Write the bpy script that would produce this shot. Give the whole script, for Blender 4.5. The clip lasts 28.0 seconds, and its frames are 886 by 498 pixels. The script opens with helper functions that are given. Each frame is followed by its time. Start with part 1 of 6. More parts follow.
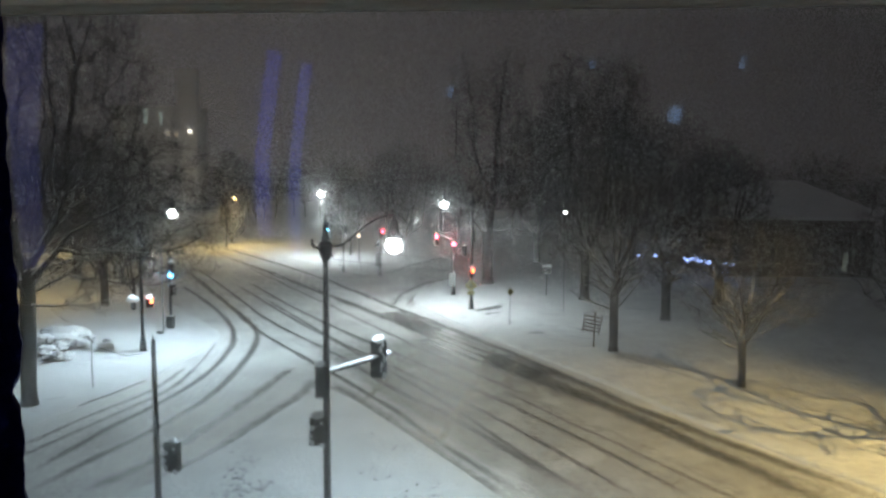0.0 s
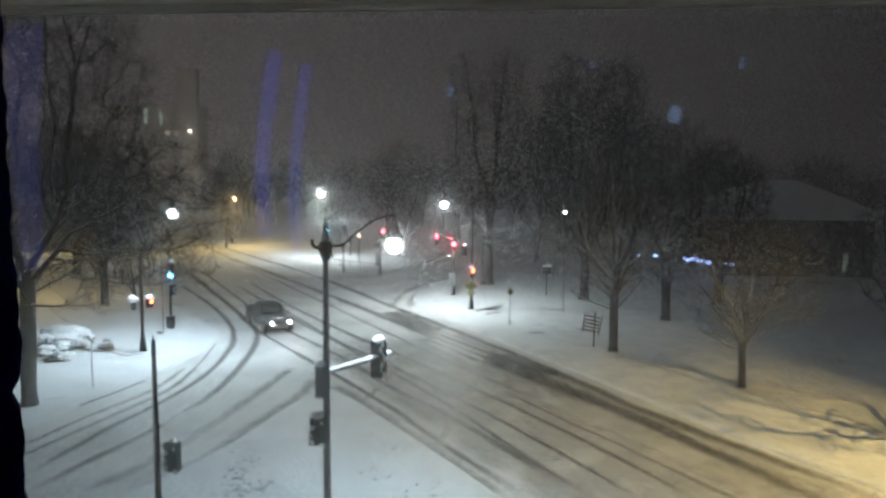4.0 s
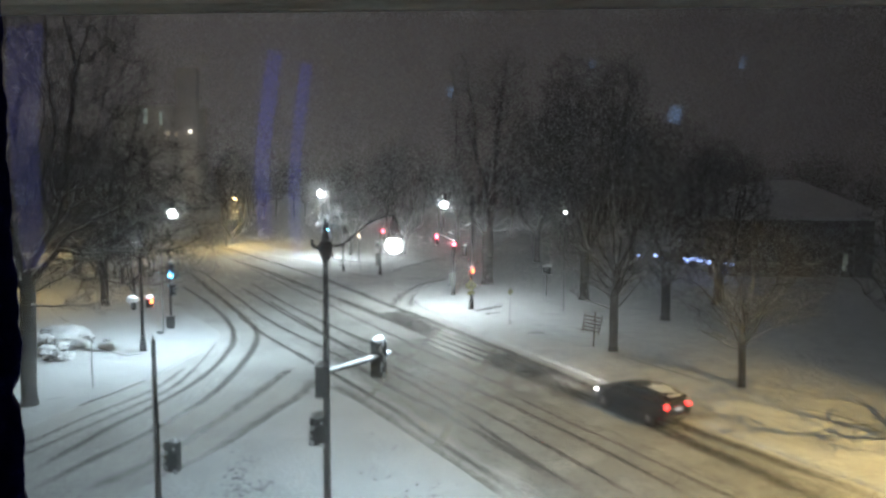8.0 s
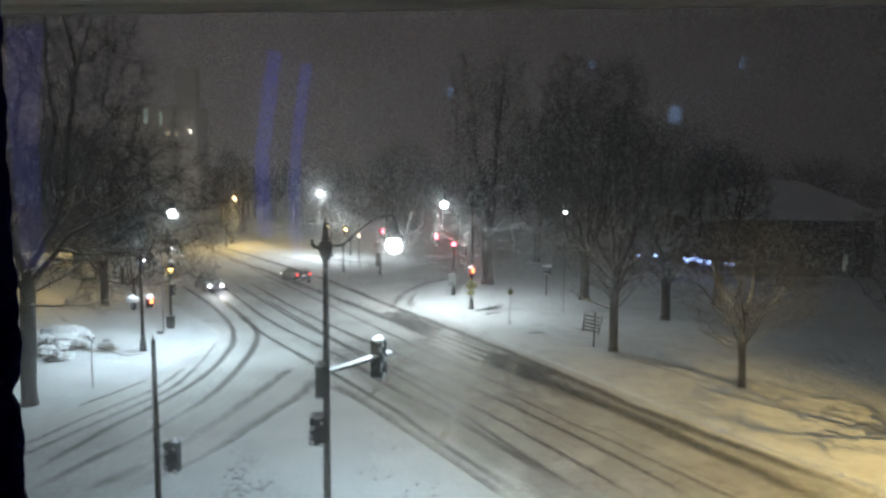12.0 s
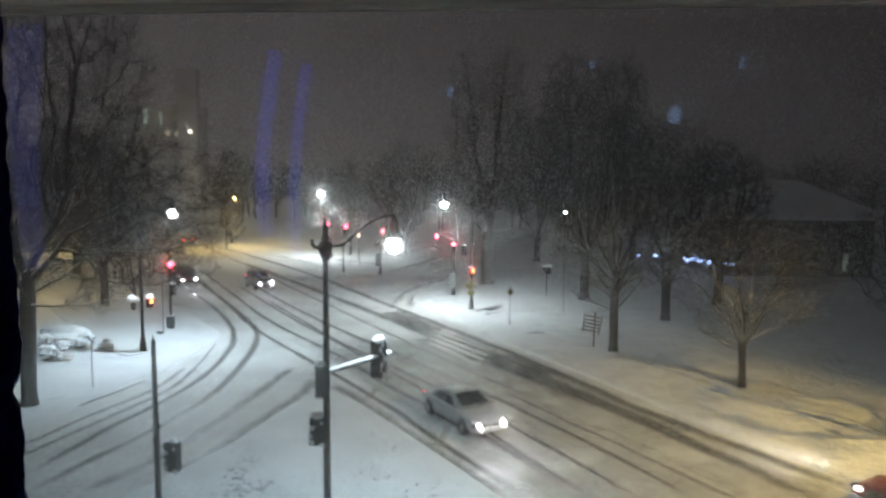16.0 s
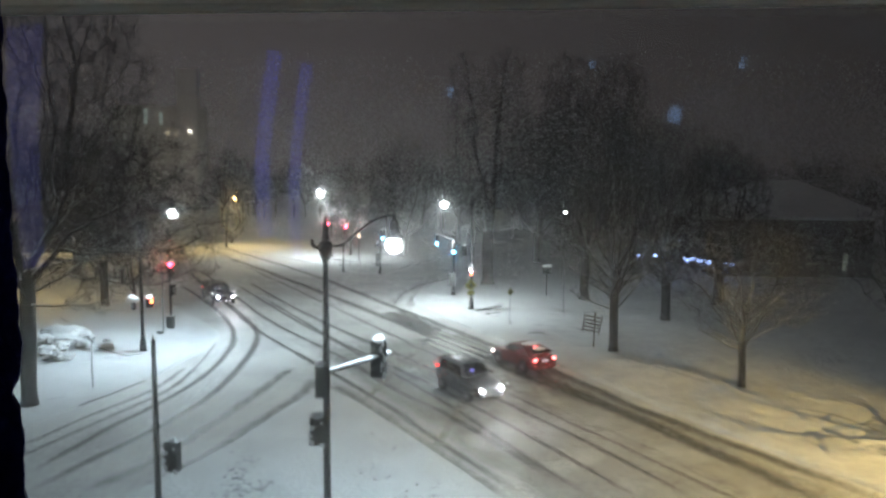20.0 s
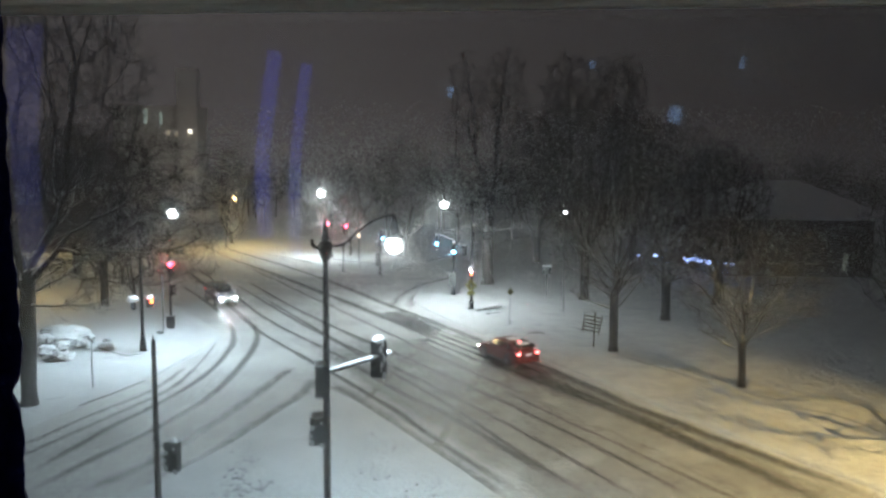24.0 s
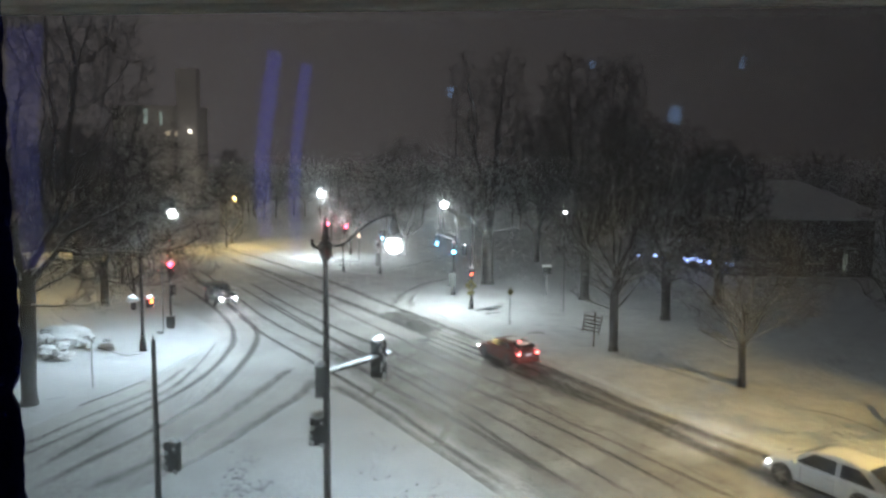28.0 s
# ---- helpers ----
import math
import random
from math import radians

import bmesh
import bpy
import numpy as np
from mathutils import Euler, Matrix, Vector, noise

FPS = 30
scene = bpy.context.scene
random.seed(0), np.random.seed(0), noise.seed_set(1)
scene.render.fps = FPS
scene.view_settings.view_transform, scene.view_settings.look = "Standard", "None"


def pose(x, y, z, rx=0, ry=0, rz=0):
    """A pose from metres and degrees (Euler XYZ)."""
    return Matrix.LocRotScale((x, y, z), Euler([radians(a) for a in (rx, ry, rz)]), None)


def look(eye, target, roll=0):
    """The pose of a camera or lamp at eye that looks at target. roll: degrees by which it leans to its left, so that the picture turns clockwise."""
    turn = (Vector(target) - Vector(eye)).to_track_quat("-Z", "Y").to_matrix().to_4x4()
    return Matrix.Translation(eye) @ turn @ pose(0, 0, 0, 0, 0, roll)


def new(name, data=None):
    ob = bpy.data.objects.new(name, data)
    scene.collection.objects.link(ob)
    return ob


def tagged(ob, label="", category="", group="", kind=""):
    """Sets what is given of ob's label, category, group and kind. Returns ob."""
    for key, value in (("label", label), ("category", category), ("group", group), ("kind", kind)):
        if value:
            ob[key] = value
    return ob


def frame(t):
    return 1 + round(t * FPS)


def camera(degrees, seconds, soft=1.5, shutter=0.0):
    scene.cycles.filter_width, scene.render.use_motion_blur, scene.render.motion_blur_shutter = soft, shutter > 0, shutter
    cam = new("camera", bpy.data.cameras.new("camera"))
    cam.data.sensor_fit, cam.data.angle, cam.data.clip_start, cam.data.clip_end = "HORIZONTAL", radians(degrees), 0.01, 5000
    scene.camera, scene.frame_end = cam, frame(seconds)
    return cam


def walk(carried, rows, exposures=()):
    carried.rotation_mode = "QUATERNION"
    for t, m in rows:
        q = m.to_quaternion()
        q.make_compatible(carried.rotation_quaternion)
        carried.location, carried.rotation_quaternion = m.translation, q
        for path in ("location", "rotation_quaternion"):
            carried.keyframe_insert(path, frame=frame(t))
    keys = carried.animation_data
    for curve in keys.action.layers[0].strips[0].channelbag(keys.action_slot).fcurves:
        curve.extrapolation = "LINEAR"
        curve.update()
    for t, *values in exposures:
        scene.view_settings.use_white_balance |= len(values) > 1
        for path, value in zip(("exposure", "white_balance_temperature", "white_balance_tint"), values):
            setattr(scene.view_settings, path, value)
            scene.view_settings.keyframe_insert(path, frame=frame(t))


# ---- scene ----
import collections

from mathutils.geometry import tessellate_polygon

# ---- camera ----
cam = camera(64, 28.0, soft=2.5, shutter=0.6)
EYE = look((0, 0, 10.7), (0, 100, 0.7), 0.5)
walk(cam, [(0, EYE), (28, EYE)])

# ---- night sky glow and street light ----
LAMP_WHITE = (0.75, 0.97, 1.06)
LAMP_NEUTRAL = (0.84, 0.97, 0.96)
LAMP_SODIUM = (1.0, 0.73, 0.26)
world = bpy.data.worlds.new("night_sky")
scene.world = world
world.use_nodes = True
wn = world.node_tree.nodes
wl = world.node_tree.links
bg = wn["Background"]
bg.inputs["Strength"].default_value = 1.0
coord = wn.new("ShaderNodeTexCoord")
split = wn.new("ShaderNodeSeparateXYZ")
ramp = wn.new("ShaderNodeValToRGB")
wl.new(coord.outputs["Generated"], split.inputs[0])
wl.new(split.outputs["Z"], ramp.inputs["Fac"])
# the town's glow is stronger to one side
tint = wn.new("ShaderNodeMix")
tint.data_type, tint.blend_type = "RGBA", "MULTIPLY"
tint.inputs["Factor"].default_value = 1.0
side = wn.new("ShaderNodeMapRange")
side.inputs["From Min"].default_value, side.inputs["From Max"].default_value = -0.6, 0.6
side.inputs["To Min"].default_value, side.inputs["To Max"].default_value = 1.9, 0.33
wl.new(split.outputs["X"], side.inputs["Value"])
wl.new(ramp.outputs["Color"], tint.inputs["A"])
wl.new(side.outputs["Result"], tint.inputs["B"])
wl.new(tint.outputs["Result"], bg.inputs["Color"])
ramp.color_ramp.elements[0].position = 0.0
ramp.color_ramp.elements[0].color = (0.0455, 0.0408, 0.0402, 1)
ramp.color_ramp.elements[1].position = 0.6
ramp.color_ramp.elements[1].color = (0.0285, 0.0265, 0.0268, 1)


def street_light(name, at, watts, colour, radius=0.2, shape="SPOT", aim=None, cone=176, blend=0.25):
    """The light of a lantern, thrown down and sideways from under its globe."""
    d = bpy.data.lights.new(name, shape)
    d.energy, d.color, d.shadow_soft_size = watts, colour, radius
    if shape == "SPOT":
        d.spot_size, d.spot_blend = radians(cone), blend
    ob = new(name, d)
    ob.matrix_world = look(at, aim or (at[0] + 0.001, at[1], at[2] - 1))
    return ob


# ---- materials ----
def material(name, base, rough=0.6, vary=0.15, scale=6.0, fine=60.0, bump=0.15, metal=0.0, dark=None, dark_amount=0.0, random_tint=0.0, spec=0.5, depth=0.02):
    """A surface with stains at one scale and grain at another."""
    m = bpy.data.materials.new(name)
    m.use_nodes = True
    n, l = m.node_tree.nodes, m.node_tree.links
    b = n["Principled BSDF"]
    b.inputs["Roughness"].default_value, b.inputs["Metallic"].default_value = rough, metal
    geo = n.new("ShaderNodeTexCoord")
    big, small = n.new("ShaderNodeTexNoise"), n.new("ShaderNodeTexNoise")
    big.inputs["Scale"].default_value, small.inputs["Scale"].default_value = scale, fine
    big.inputs["Detail"].default_value, small.inputs["Detail"].default_value = 5, 4
    for t in (big, small):
        l.new(geo.outputs["Object"], t.inputs["Vector"])
    mix = n.new("ShaderNodeMix")
    mix.data_type = "RGBA"
    lo = tuple(c * (1 - vary) for c in base) if dark is None else dark
    mix.inputs["A"].default_value = (*base, 1)
    mix.inputs["B"].default_value = (*lo, 1)
    rng = n.new("ShaderNodeMapRange")
    rng.inputs["From Min"].default_value, rng.inputs["From Max"].default_value = 0.42 - dark_amount, 0.68 - dark_amount
    l.new(big.outputs["Fac"], rng.inputs["Value"])
    l.new(rng.outputs["Result"], mix.inputs["Factor"])
    grain = n.new("ShaderNodeMix")
    grain.data_type, grain.blend_type = "RGBA", "MULTIPLY"
    g2 = n.new("ShaderNodeMapRange")
    g2.inputs["From Min"].default_value, g2.inputs["From Max"].default_value = 0.3, 0.7
    g2.inputs["To Min"].default_value, g2.inputs["To Max"].default_value = 1 - vary, 1 + vary * 0.4
    l.new(small.outputs["Fac"], g2.inputs["Value"])
    grain.inputs["Factor"].default_value = 1.0
    l.new(mix.outputs["Result"], grain.inputs["A"])
    l.new(g2.outputs["Result"], grain.inputs["B"])
    out = grain.outputs["Result"]
    if random_tint:
        info, hsv = n.new("ShaderNodeObjectInfo"), n.new("ShaderNodeHueSaturation")
        r2 = n.new("ShaderNodeMapRange")
        r2.inputs["To Min"].default_value, r2.inputs["To Max"].default_value = 1 - random_tint, 1 + random_tint
        l.new(info.outputs["Random"], r2.inputs["Value"])
        l.new(r2.outputs["Result"], hsv.inputs["Value"])
        l.new(out, hsv.inputs["Color"])
        out = hsv.outputs["Color"]
    l.new(out, b.inputs["Base Color"])
    b.inputs["Specular IOR Level"].default_value = spec
    if bump:
        bp = n.new("ShaderNodeBump")
        bp.inputs["Strength"].default_value, bp.inputs["Distance"].default_value = bump, depth
        l.new(small.outputs["Fac"], bp.inputs["Height"])
        l.new(bp.outputs["Normal"], b.inputs["Normal"])
    return m


def snowed(m, snow=(0.8, 0.82, 0.85), low=0.45, high=0.8, patch=5.0):
    """Settled snow on the upward sides of a surface, broken by noise."""
    n, l = m.node_tree.nodes, m.node_tree.links
    b = n["Principled BSDF"]
    src = b.inputs["Base Color"].links[0].from_socket
    g, sep, noi = n.new("ShaderNodeNewGeometry"), n.new("ShaderNodeSeparateXYZ"), n.new("ShaderNodeTexNoise")
    noi.inputs["Scale"].default_value = patch
    l.new(g.outputs["Position"], noi.inputs["Vector"])
    l.new(g.outputs["Normal"], sep.inputs[0])
    add = n.new("ShaderNodeMath")
    add.operation = "MULTIPLY_ADD"
    add.inputs[1].default_value, add.inputs[2].default_value = 0.8, -0.4
    l.new(noi.outputs["Fac"], add.inputs[0])
    s = n.new("ShaderNodeMath")
    l.new(add.outputs[0], s.inputs[0])
    l.new(sep.outputs["Z"], s.inputs[1])
    r = n.new("ShaderNodeMapRange")
    r.inputs["From Min"].default_value, r.inputs["From Max"].default_value = low, high
    l.new(s.outputs[0], r.inputs["Value"])
    mix = n.new("ShaderNodeMix")
    mix.data_type = "RGBA"
    l.new(r.outputs["Result"], mix.inputs["Factor"])
    l.new(src, mix.inputs["A"])
    mix.inputs["B"].default_value = (*snow, 1)
    l.new(mix.outputs["Result"], b.inputs["Base Color"])
    return m


def glow(name, colour, strength):
    m = bpy.data.materials.new(name)
    m.use_nodes = True
    b = m.node_tree.nodes["Principled BSDF"]
    b.inputs["Base Color"].default_value = (*[0.5 * c for c in colour], 1)
    b.inputs["Emission Color"].default_value = (*colour, 1)
    b.inputs["Emission Strength"].default_value = strength
    return m


def ribbon_material(name, colour, solid=0.85, edge=0.35, scale=2.5, rough=0.5, broken=0.5):
    """A thin layer on the road that thins out to its edges and in patches."""
    m = material(name, colour, rough, 0.3, 3.0, 40.0, 0.2)
    n, l = m.node_tree.nodes, m.node_tree.links
    b, out = n["Principled BSDF"], n["Material Output"]
    uv, sep = n.new("ShaderNodeUVMap"), n.new("ShaderNodeSeparateXYZ")
    l.new(uv.outputs["UV"], sep.inputs[0])
    a = n.new("ShaderNodeMath")
    a.operation = "PINGPONG"
    a.inputs[1].default_value = 0.5
    l.new(sep.outputs["X"], a.inputs[0])
    r = n.new("ShaderNodeMapRange")
    r.interpolation_type = "SMOOTHSTEP"
    r.inputs["From Max"].default_value = edge
    l.new(a.outputs[0], r.inputs["Value"])
    g, noi = n.new("ShaderNodeNewGeometry"), n.new("ShaderNodeTexNoise")
    noi.inputs["Scale"].default_value, noi.inputs["Detail"].default_value = scale, 6
    l.new(g.outputs["Position"], noi.inputs["Vector"])
    nr = n.new("ShaderNodeMapRange")
    nr.inputs["From Min"].default_value, nr.inputs["From Max"].default_value = 0.3, 0.62
    nr.inputs["To Min"].default_value = 1 - broken
    l.new(noi.outputs["Fac"], nr.inputs["Value"])
    ends = n.new("ShaderNodeMath")
    ends.operation = "MULTIPLY"
    l.new(r.outputs["Result"], ends.inputs[0])
    l.new(nr.outputs["Result"], ends.inputs[1])
    en = n.new("ShaderNodeMath")
    en.operation = "PINGPONG"
    en.inputs[1].default_value = 0.5
    l.new(sep.outputs["Y"], en.inputs[0])
    er = n.new("ShaderNodeMapRange")
    er.inputs["From Max"].default_value = 0.06
    er.inputs["To Max"].default_value = solid
    l.new(en.outputs[0], er.inputs["Value"])
    f = n.new("ShaderNodeMath")
    f.operation = "MULTIPLY"
    l.new(ends.outputs[0], f.inputs[0])
    l.new(er.outputs["Result"], f.inputs[1])
    tr, mix = n.new("ShaderNodeBsdfTransparent"), n.new("ShaderNodeMixShader")
    l.new(f.outputs[0], mix.inputs["Fac"])
    l.new(tr.outputs[0], mix.inputs[1])
    l.new(b.outputs[0], mix.inputs[2])
    l.new(mix.outputs[0], out.inputs["Surface"])
    return m


M_ROAD = material("packed_slush", (0.66, 0.665, 0.67), 0.75, 0.3, 0.3, 5.0, 0.8, dark=(0.50, 0.505, 0.51), dark_amount=0.0, depth=0.08)
M_SNOW = material("fresh_snow", (0.70, 0.72, 0.75), 0.8, 0.14, 0.5, 5.0, 0.5, dark=(0.61, 0.63, 0.65), depth=0.15)
M_SNOW_VERGE = material("trampled_snow", (0.70, 0.72, 0.75), 0.8, 0.2, 0.7, 2.6, 1.0, dark=(0.58, 0.60, 0.62), depth=0.22)
M_SNOWCAP = material("snow_cap", (0.82, 0.84, 0.87), 0.8, 0.06, 4.0, 30.0, 0.3)
M_CLUMP = material("dirty_snow_clods", (0.4, 0.4, 0.39), 0.85, 0.3, 2.0, 20.0, 0.2)
M_TRACK = ribbon_material("wet_tyre_track", (0.075, 0.073, 0.07), 0.86, 0.5, 2.6, broken=0.45)
M_TRACK_SHADE = ribbon_material("slush_track_and_shade", (0.22, 0.218, 0.215), 0.6, 0.5, 2.4, broken=0.7)
M_BARE = ribbon_material("bare_asphalt", (0.07, 0.068, 0.065), 0.7, 0.35, 0.9, broken=0.3)
M_LANE = ribbon_material("worn_lane_slush", (0.46, 0.455, 0.445), 0.5, 0.1, 0.5, 0.6, 0.45)
M_PAINT = ribbon_material("road_paint", (0.68, 0.67, 0.60), 0.42, 0.2, 1.2, broken=0.4)
M_STRIPE = ribbon_material("zebra_paint", (0.68, 0.68, 0.63), 0.7, 0.15, 2.2, broken=0.25)
M_BANK = ribbon_material("ploughed_snow", (0.78, 0.79, 0.8), 0.5, 0.5, 1.5)
M_IRON = snowed(material("black_painted_iron", (0.007, 0.0075, 0.009), 0.6, 0.3, 5, 80, 0.1, spec=0.12), low=0.75, high=0.95)
M_HOUSING = snowed(material("signal_housing", (0.009, 0.011, 0.011), 0.6, 0.3, 8, 70, 0.1, spec=0.15), low=0.8, high=1.0)
M_LENS_OFF = material("dark_lens", (0.03, 0.03, 0.03), 0.25, 0.2, 20, 90, 0.0)
M_BARK = snowed(material("wet_bark", (0.032, 0.028, 0.024), 0.9, 0.4, 4, 25, 0.6), low=0.5, high=0.85)
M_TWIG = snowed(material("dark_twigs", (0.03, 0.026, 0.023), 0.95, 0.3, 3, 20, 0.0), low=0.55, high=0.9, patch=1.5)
# lighter, snowier copy of the twigs, with lamplight put into the colour
M_TWIG_LIT = snowed(material("lit_snowy_twigs", (0.05, 0.044, 0.04), 0.95, 0.3, 3, 20, 0.0), low=0.4, high=0.8, patch=1.5)
M_LIMB_SNOW = snowed(material("snow_laden_limbs", (0.04, 0.035, 0.032), 0.9, 0.4, 4, 25, 0.5), low=0.12, high=0.6, patch=3.0)
M_LADEN = snowed(material("snow_laden_boughs", (0.05, 0.045, 0.042), 0.9, 0.4, 4, 25, 0.5), low=-0.35, high=0.2, patch=2.0)
M_LIMB_DUST = snowed(material("snow_dusted_limbs", (0.045, 0.04, 0.036), 0.9, 0.4, 4, 25, 0.5), low=-0.05, high=0.55, patch=3.0)
# dark snowless wood, also for twigs of park trees that no lamp reaches
M_FAR = material("far_unlit_wood", (0.035, 0.031, 0.028), 0.95, 0.3, 0.5, 8, 0.0)
M_GALV = snowed(material("galvanised_steel", (0.22, 0.23, 0.24), 0.45, 0.25, 6, 60, 0.1, 0.7), low=0.8, high=1.0)
M_BOX = snowed(material("cabinet_grey", (0.16, 0.17, 0.17), 0.5, 0.2, 5, 60, 0.1, 0.2), low=0.7, high=0.9)
M_YELLOW = material("faded_yellow_sheet", (0.28, 0.26, 0.04), 0.45, 0.15, 8, 60, 0.05)
M_BLACKBAR = material("black_sheet_print", (0.02, 0.02, 0.02), 0.6, 0.1, 8, 60, 0.0)
M_WOOD = snowed(material("weathered_slats", (0.1, 0.075, 0.05), 0.85, 0.4, 6, 50, 0.4), low=0.75, high=0.95)
M_BRICK = material("dark_brick_wall", (0.07, 0.05, 0.04), 0.85, 0.3, 2, 20, 0.3)
M_RENDER = material("pale_concrete", (0.72, 0.70, 0.66), 0.85, 0.15, 0.2, 6, 0.2)
M_GLASS_DARK = material("dark_window_glass", (0.02, 0.022, 0.025), 0.08, 0.1, 2, 10, 0.0)
M_CURTAINED = material("curtained_window", (0.55, 0.53, 0.5), 0.4, 0.1, 2, 10, 0.0)
M_SHRUB = snowed(material("winter_shrub", (0.06, 0.055, 0.04), 0.95, 0.4, 5, 30, 0.5), low=-0.7, high=0.0, patch=2.2)
M_LEAF = material("dead_leaf", (0.09, 0.07, 0.05), 0.9, 0.4, 20, 90, 0.0)
G_LAMP = glow("lamp_globe_white", (0.86, 0.98, 1.0), 40.0)
G_LAMP_FAR = glow("lamp_globe_far", (0.88, 0.98, 1.0), 110.0)
G_LAMP_NEAR = glow("lamp_globe_near", (0.88, 0.98, 1.0), 18.0)
G_SODIUM = glow("lamp_globe_sodium", (1.0, 0.62, 0.22), 30.0)
G_RED = glow("red_signal_light", (1.0, 0.022, 0.05), 115.0)
G_AMBER = glow("amber_signal_light", (1.0, 0.55, 0.12), 35.0)
G_GREEN = glow("green_signal_light", (0.1, 0.5, 1.0), 60.0)
G_HAND = glow("orange_hand_light", (1.0, 0.07, 0.016), 40.0)
G_WALK = glow("white_walk_light", (0.88, 0.9, 1.0), 40.0)
G_HEAD = glow("headlight_glow", (0.95, 0.97, 1.0), 200.0)
G_HEADSIDE = glow("side_headlight_glow", (1.0, 0.96, 0.88), 40.0)
G_BEAM = glow("headlight_reflector_glow", (0.95, 0.97, 1.0), 60000.0)
G_BEAM_LOW = glow("dipped_reflector_glow", (1.0, 0.97, 0.9), 100000.0)
G_TAIL = glow("tail_light_glow", (1.0, 0.05, 0.045), 6.5)
G_BRAKE = glow("brake_light_glow", (1.0, 0.09, 0.09), 24.0)
G_DASH = glow("blue_dash_light", (0.25, 0.2, 1.0), 6.0)
# the number plate glows itself in place of light falling on it
G_PLATE = glow("lit_plate_glow", (0.7, 0.75, 0.9), 0.6)
G_BLUE = glow("blue_string_bulb", (0.3, 0.45, 1.0), 9.0)
G_WIN = glow("lit_window", (1.0, 0.85, 0.6), 0.5)
G_WIN_COOL = glow("cool_lit_window", (0.8, 1.0, 0.9), 0.25)
G_STRIP = glow("blue_led_tube", (0.06, 0.08, 0.8), 1.45)
G_STRIP_DIM = glow("dim_blue_led_tube", (0.04, 0.05, 0.5), 0.85)
G_SCREEN = glow("small_screen", (0.3, 0.55, 1.0), 2.0)


def window_glass():
    """A pane that mirrors a little of the room and carries the night haze."""
    m = bpy.data.materials.new("window_glass")
    m.use_nodes = True
    n, l = m.node_tree.nodes, m.node_tree.links
    n.remove(n["Principled BSDF"])
    clear, gloss, glare, bloom, haze_glow, film = (n.new("ShaderNodeBsdf" + k) for k in ("Transparent", "Glossy", "Refraction", "Refraction", "Refraction", "Translucent"))
    gloss.inputs["Roughness"].default_value = 0.02
    # lamp bloom and haze are put into the pane, spreading light that comes through
    glare.inputs["IOR"].default_value, glare.inputs["Roughness"].default_value = 1.008, 1.0
    bloom.inputs["IOR"].default_value, bloom.inputs["Roughness"].default_value = 1.025, 1.0
    haze_glow.inputs["IOR"].default_value, haze_glow.inputs["Roughness"].default_value = 1.12, 1.0
    # an even veil that lifts the darks as haze would
    film.inputs["Color"].default_value = (0.86, 0.92, 1.0, 1)
    last = clear
    for shader, share in ((glare, 0.05), (bloom, 0.034), (haze_glow, 0.031), (film, 0.066), (gloss, 0.045)):
        mix = n.new("ShaderNodeMixShader")
        mix.inputs["Fac"].default_value = share
        l.new(last.outputs[0], mix.inputs[1])
        l.new(shader.outputs[0], mix.inputs[2])
        last = mix
    l.new(last.outputs[0], n["Material Output"].inputs["Surface"])
    return m


def flake():
    """Flakes in the air in place of haze: they scatter light on both sides."""
    m = bpy.data.materials.new("haze_flake")
    m.use_nodes = True
    n, l = m.node_tree.nodes, m.node_tree.links
    n.remove(n["Principled BSDF"])
    d, t, mix = n.new("ShaderNodeBsdfDiffuse"), n.new("ShaderNodeBsdfTranslucent"), n.new("ShaderNodeMixShader")
    d.inputs["Color"].default_value = t.inputs["Color"].default_value = (0.9, 0.91, 0.92, 1)
    l.new(d.outputs[0], mix.inputs[1])
    l.new(t.outputs[0], mix.inputs[2])
    l.new(mix.outputs[0], n["Material Output"].inputs["Surface"])
    return m


M_FLAKE = flake()
M_PANE = window_glass()
M_ROOM = material("dim_room_paint", (0.1, 0.1, 0.11), 0.9, 0.1, 2, 30, 0.1)
M_CURTAIN = material("navy_curtain", (0.09, 0.1, 0.28), 0.95, 0.3, 9, 120, 0.4)
M_BRICKFACE = material("own_brick_face", (0.28, 0.16, 0.12), 0.85, 0.25, 3, 30, 0.3)
M_FRAME = material("window_frame_paint", (0.12, 0.12, 0.12), 0.5, 0.1, 5, 50, 0.1)


def blind_cloth():
    m = bpy.data.materials.new("blind_cloth")
    m.use_nodes = True
    n, l = m.node_tree.nodes, m.node_tree.links
    n.remove(n["Principled BSDF"])
    d, t, mix, noi = n.new("ShaderNodeBsdfDiffuse"), n.new("ShaderNodeBsdfTranslucent"), n.new("ShaderNodeMixShader"), n.new("ShaderNodeTexNoise")
    noi.inputs["Scale"].default_value = 80
    d.inputs["Color"].default_value, t.inputs["Color"].default_value = (0.7, 0.68, 0.62, 1), (0.95, 0.93, 0.88, 1)
    mix.inputs["Fac"].default_value = 0.85
    l.new(d.outputs[0], mix.inputs[1])
    l.new(t.outputs[0], mix.inputs[2])
    l.new(mix.outputs[0], n["Material Output"].inputs["Surface"])
    return m


M_BLIND = blind_cloth()


# ---- mesh helpers ----
def finish(name, bm, mat, parent=None, smooth=0):
    me = bpy.data.meshes.new(name)
    bm.normal_update()
    bm.to_mesh(me)
    bm.free()
    me.materials.append(mat)
    if smooth:
        me.shade_smooth()
        me.set_sharp_from_angle(angle=radians(smooth))
    ob = new(name, me)
    if parent is not None:
        ob.parent = parent
    return ob


def part(name, bm, mat, parent, label="", smooth=0):
    ob = finish(name, bm, mat, parent, smooth)
    if label:
        ob["label"] = label
    return ob


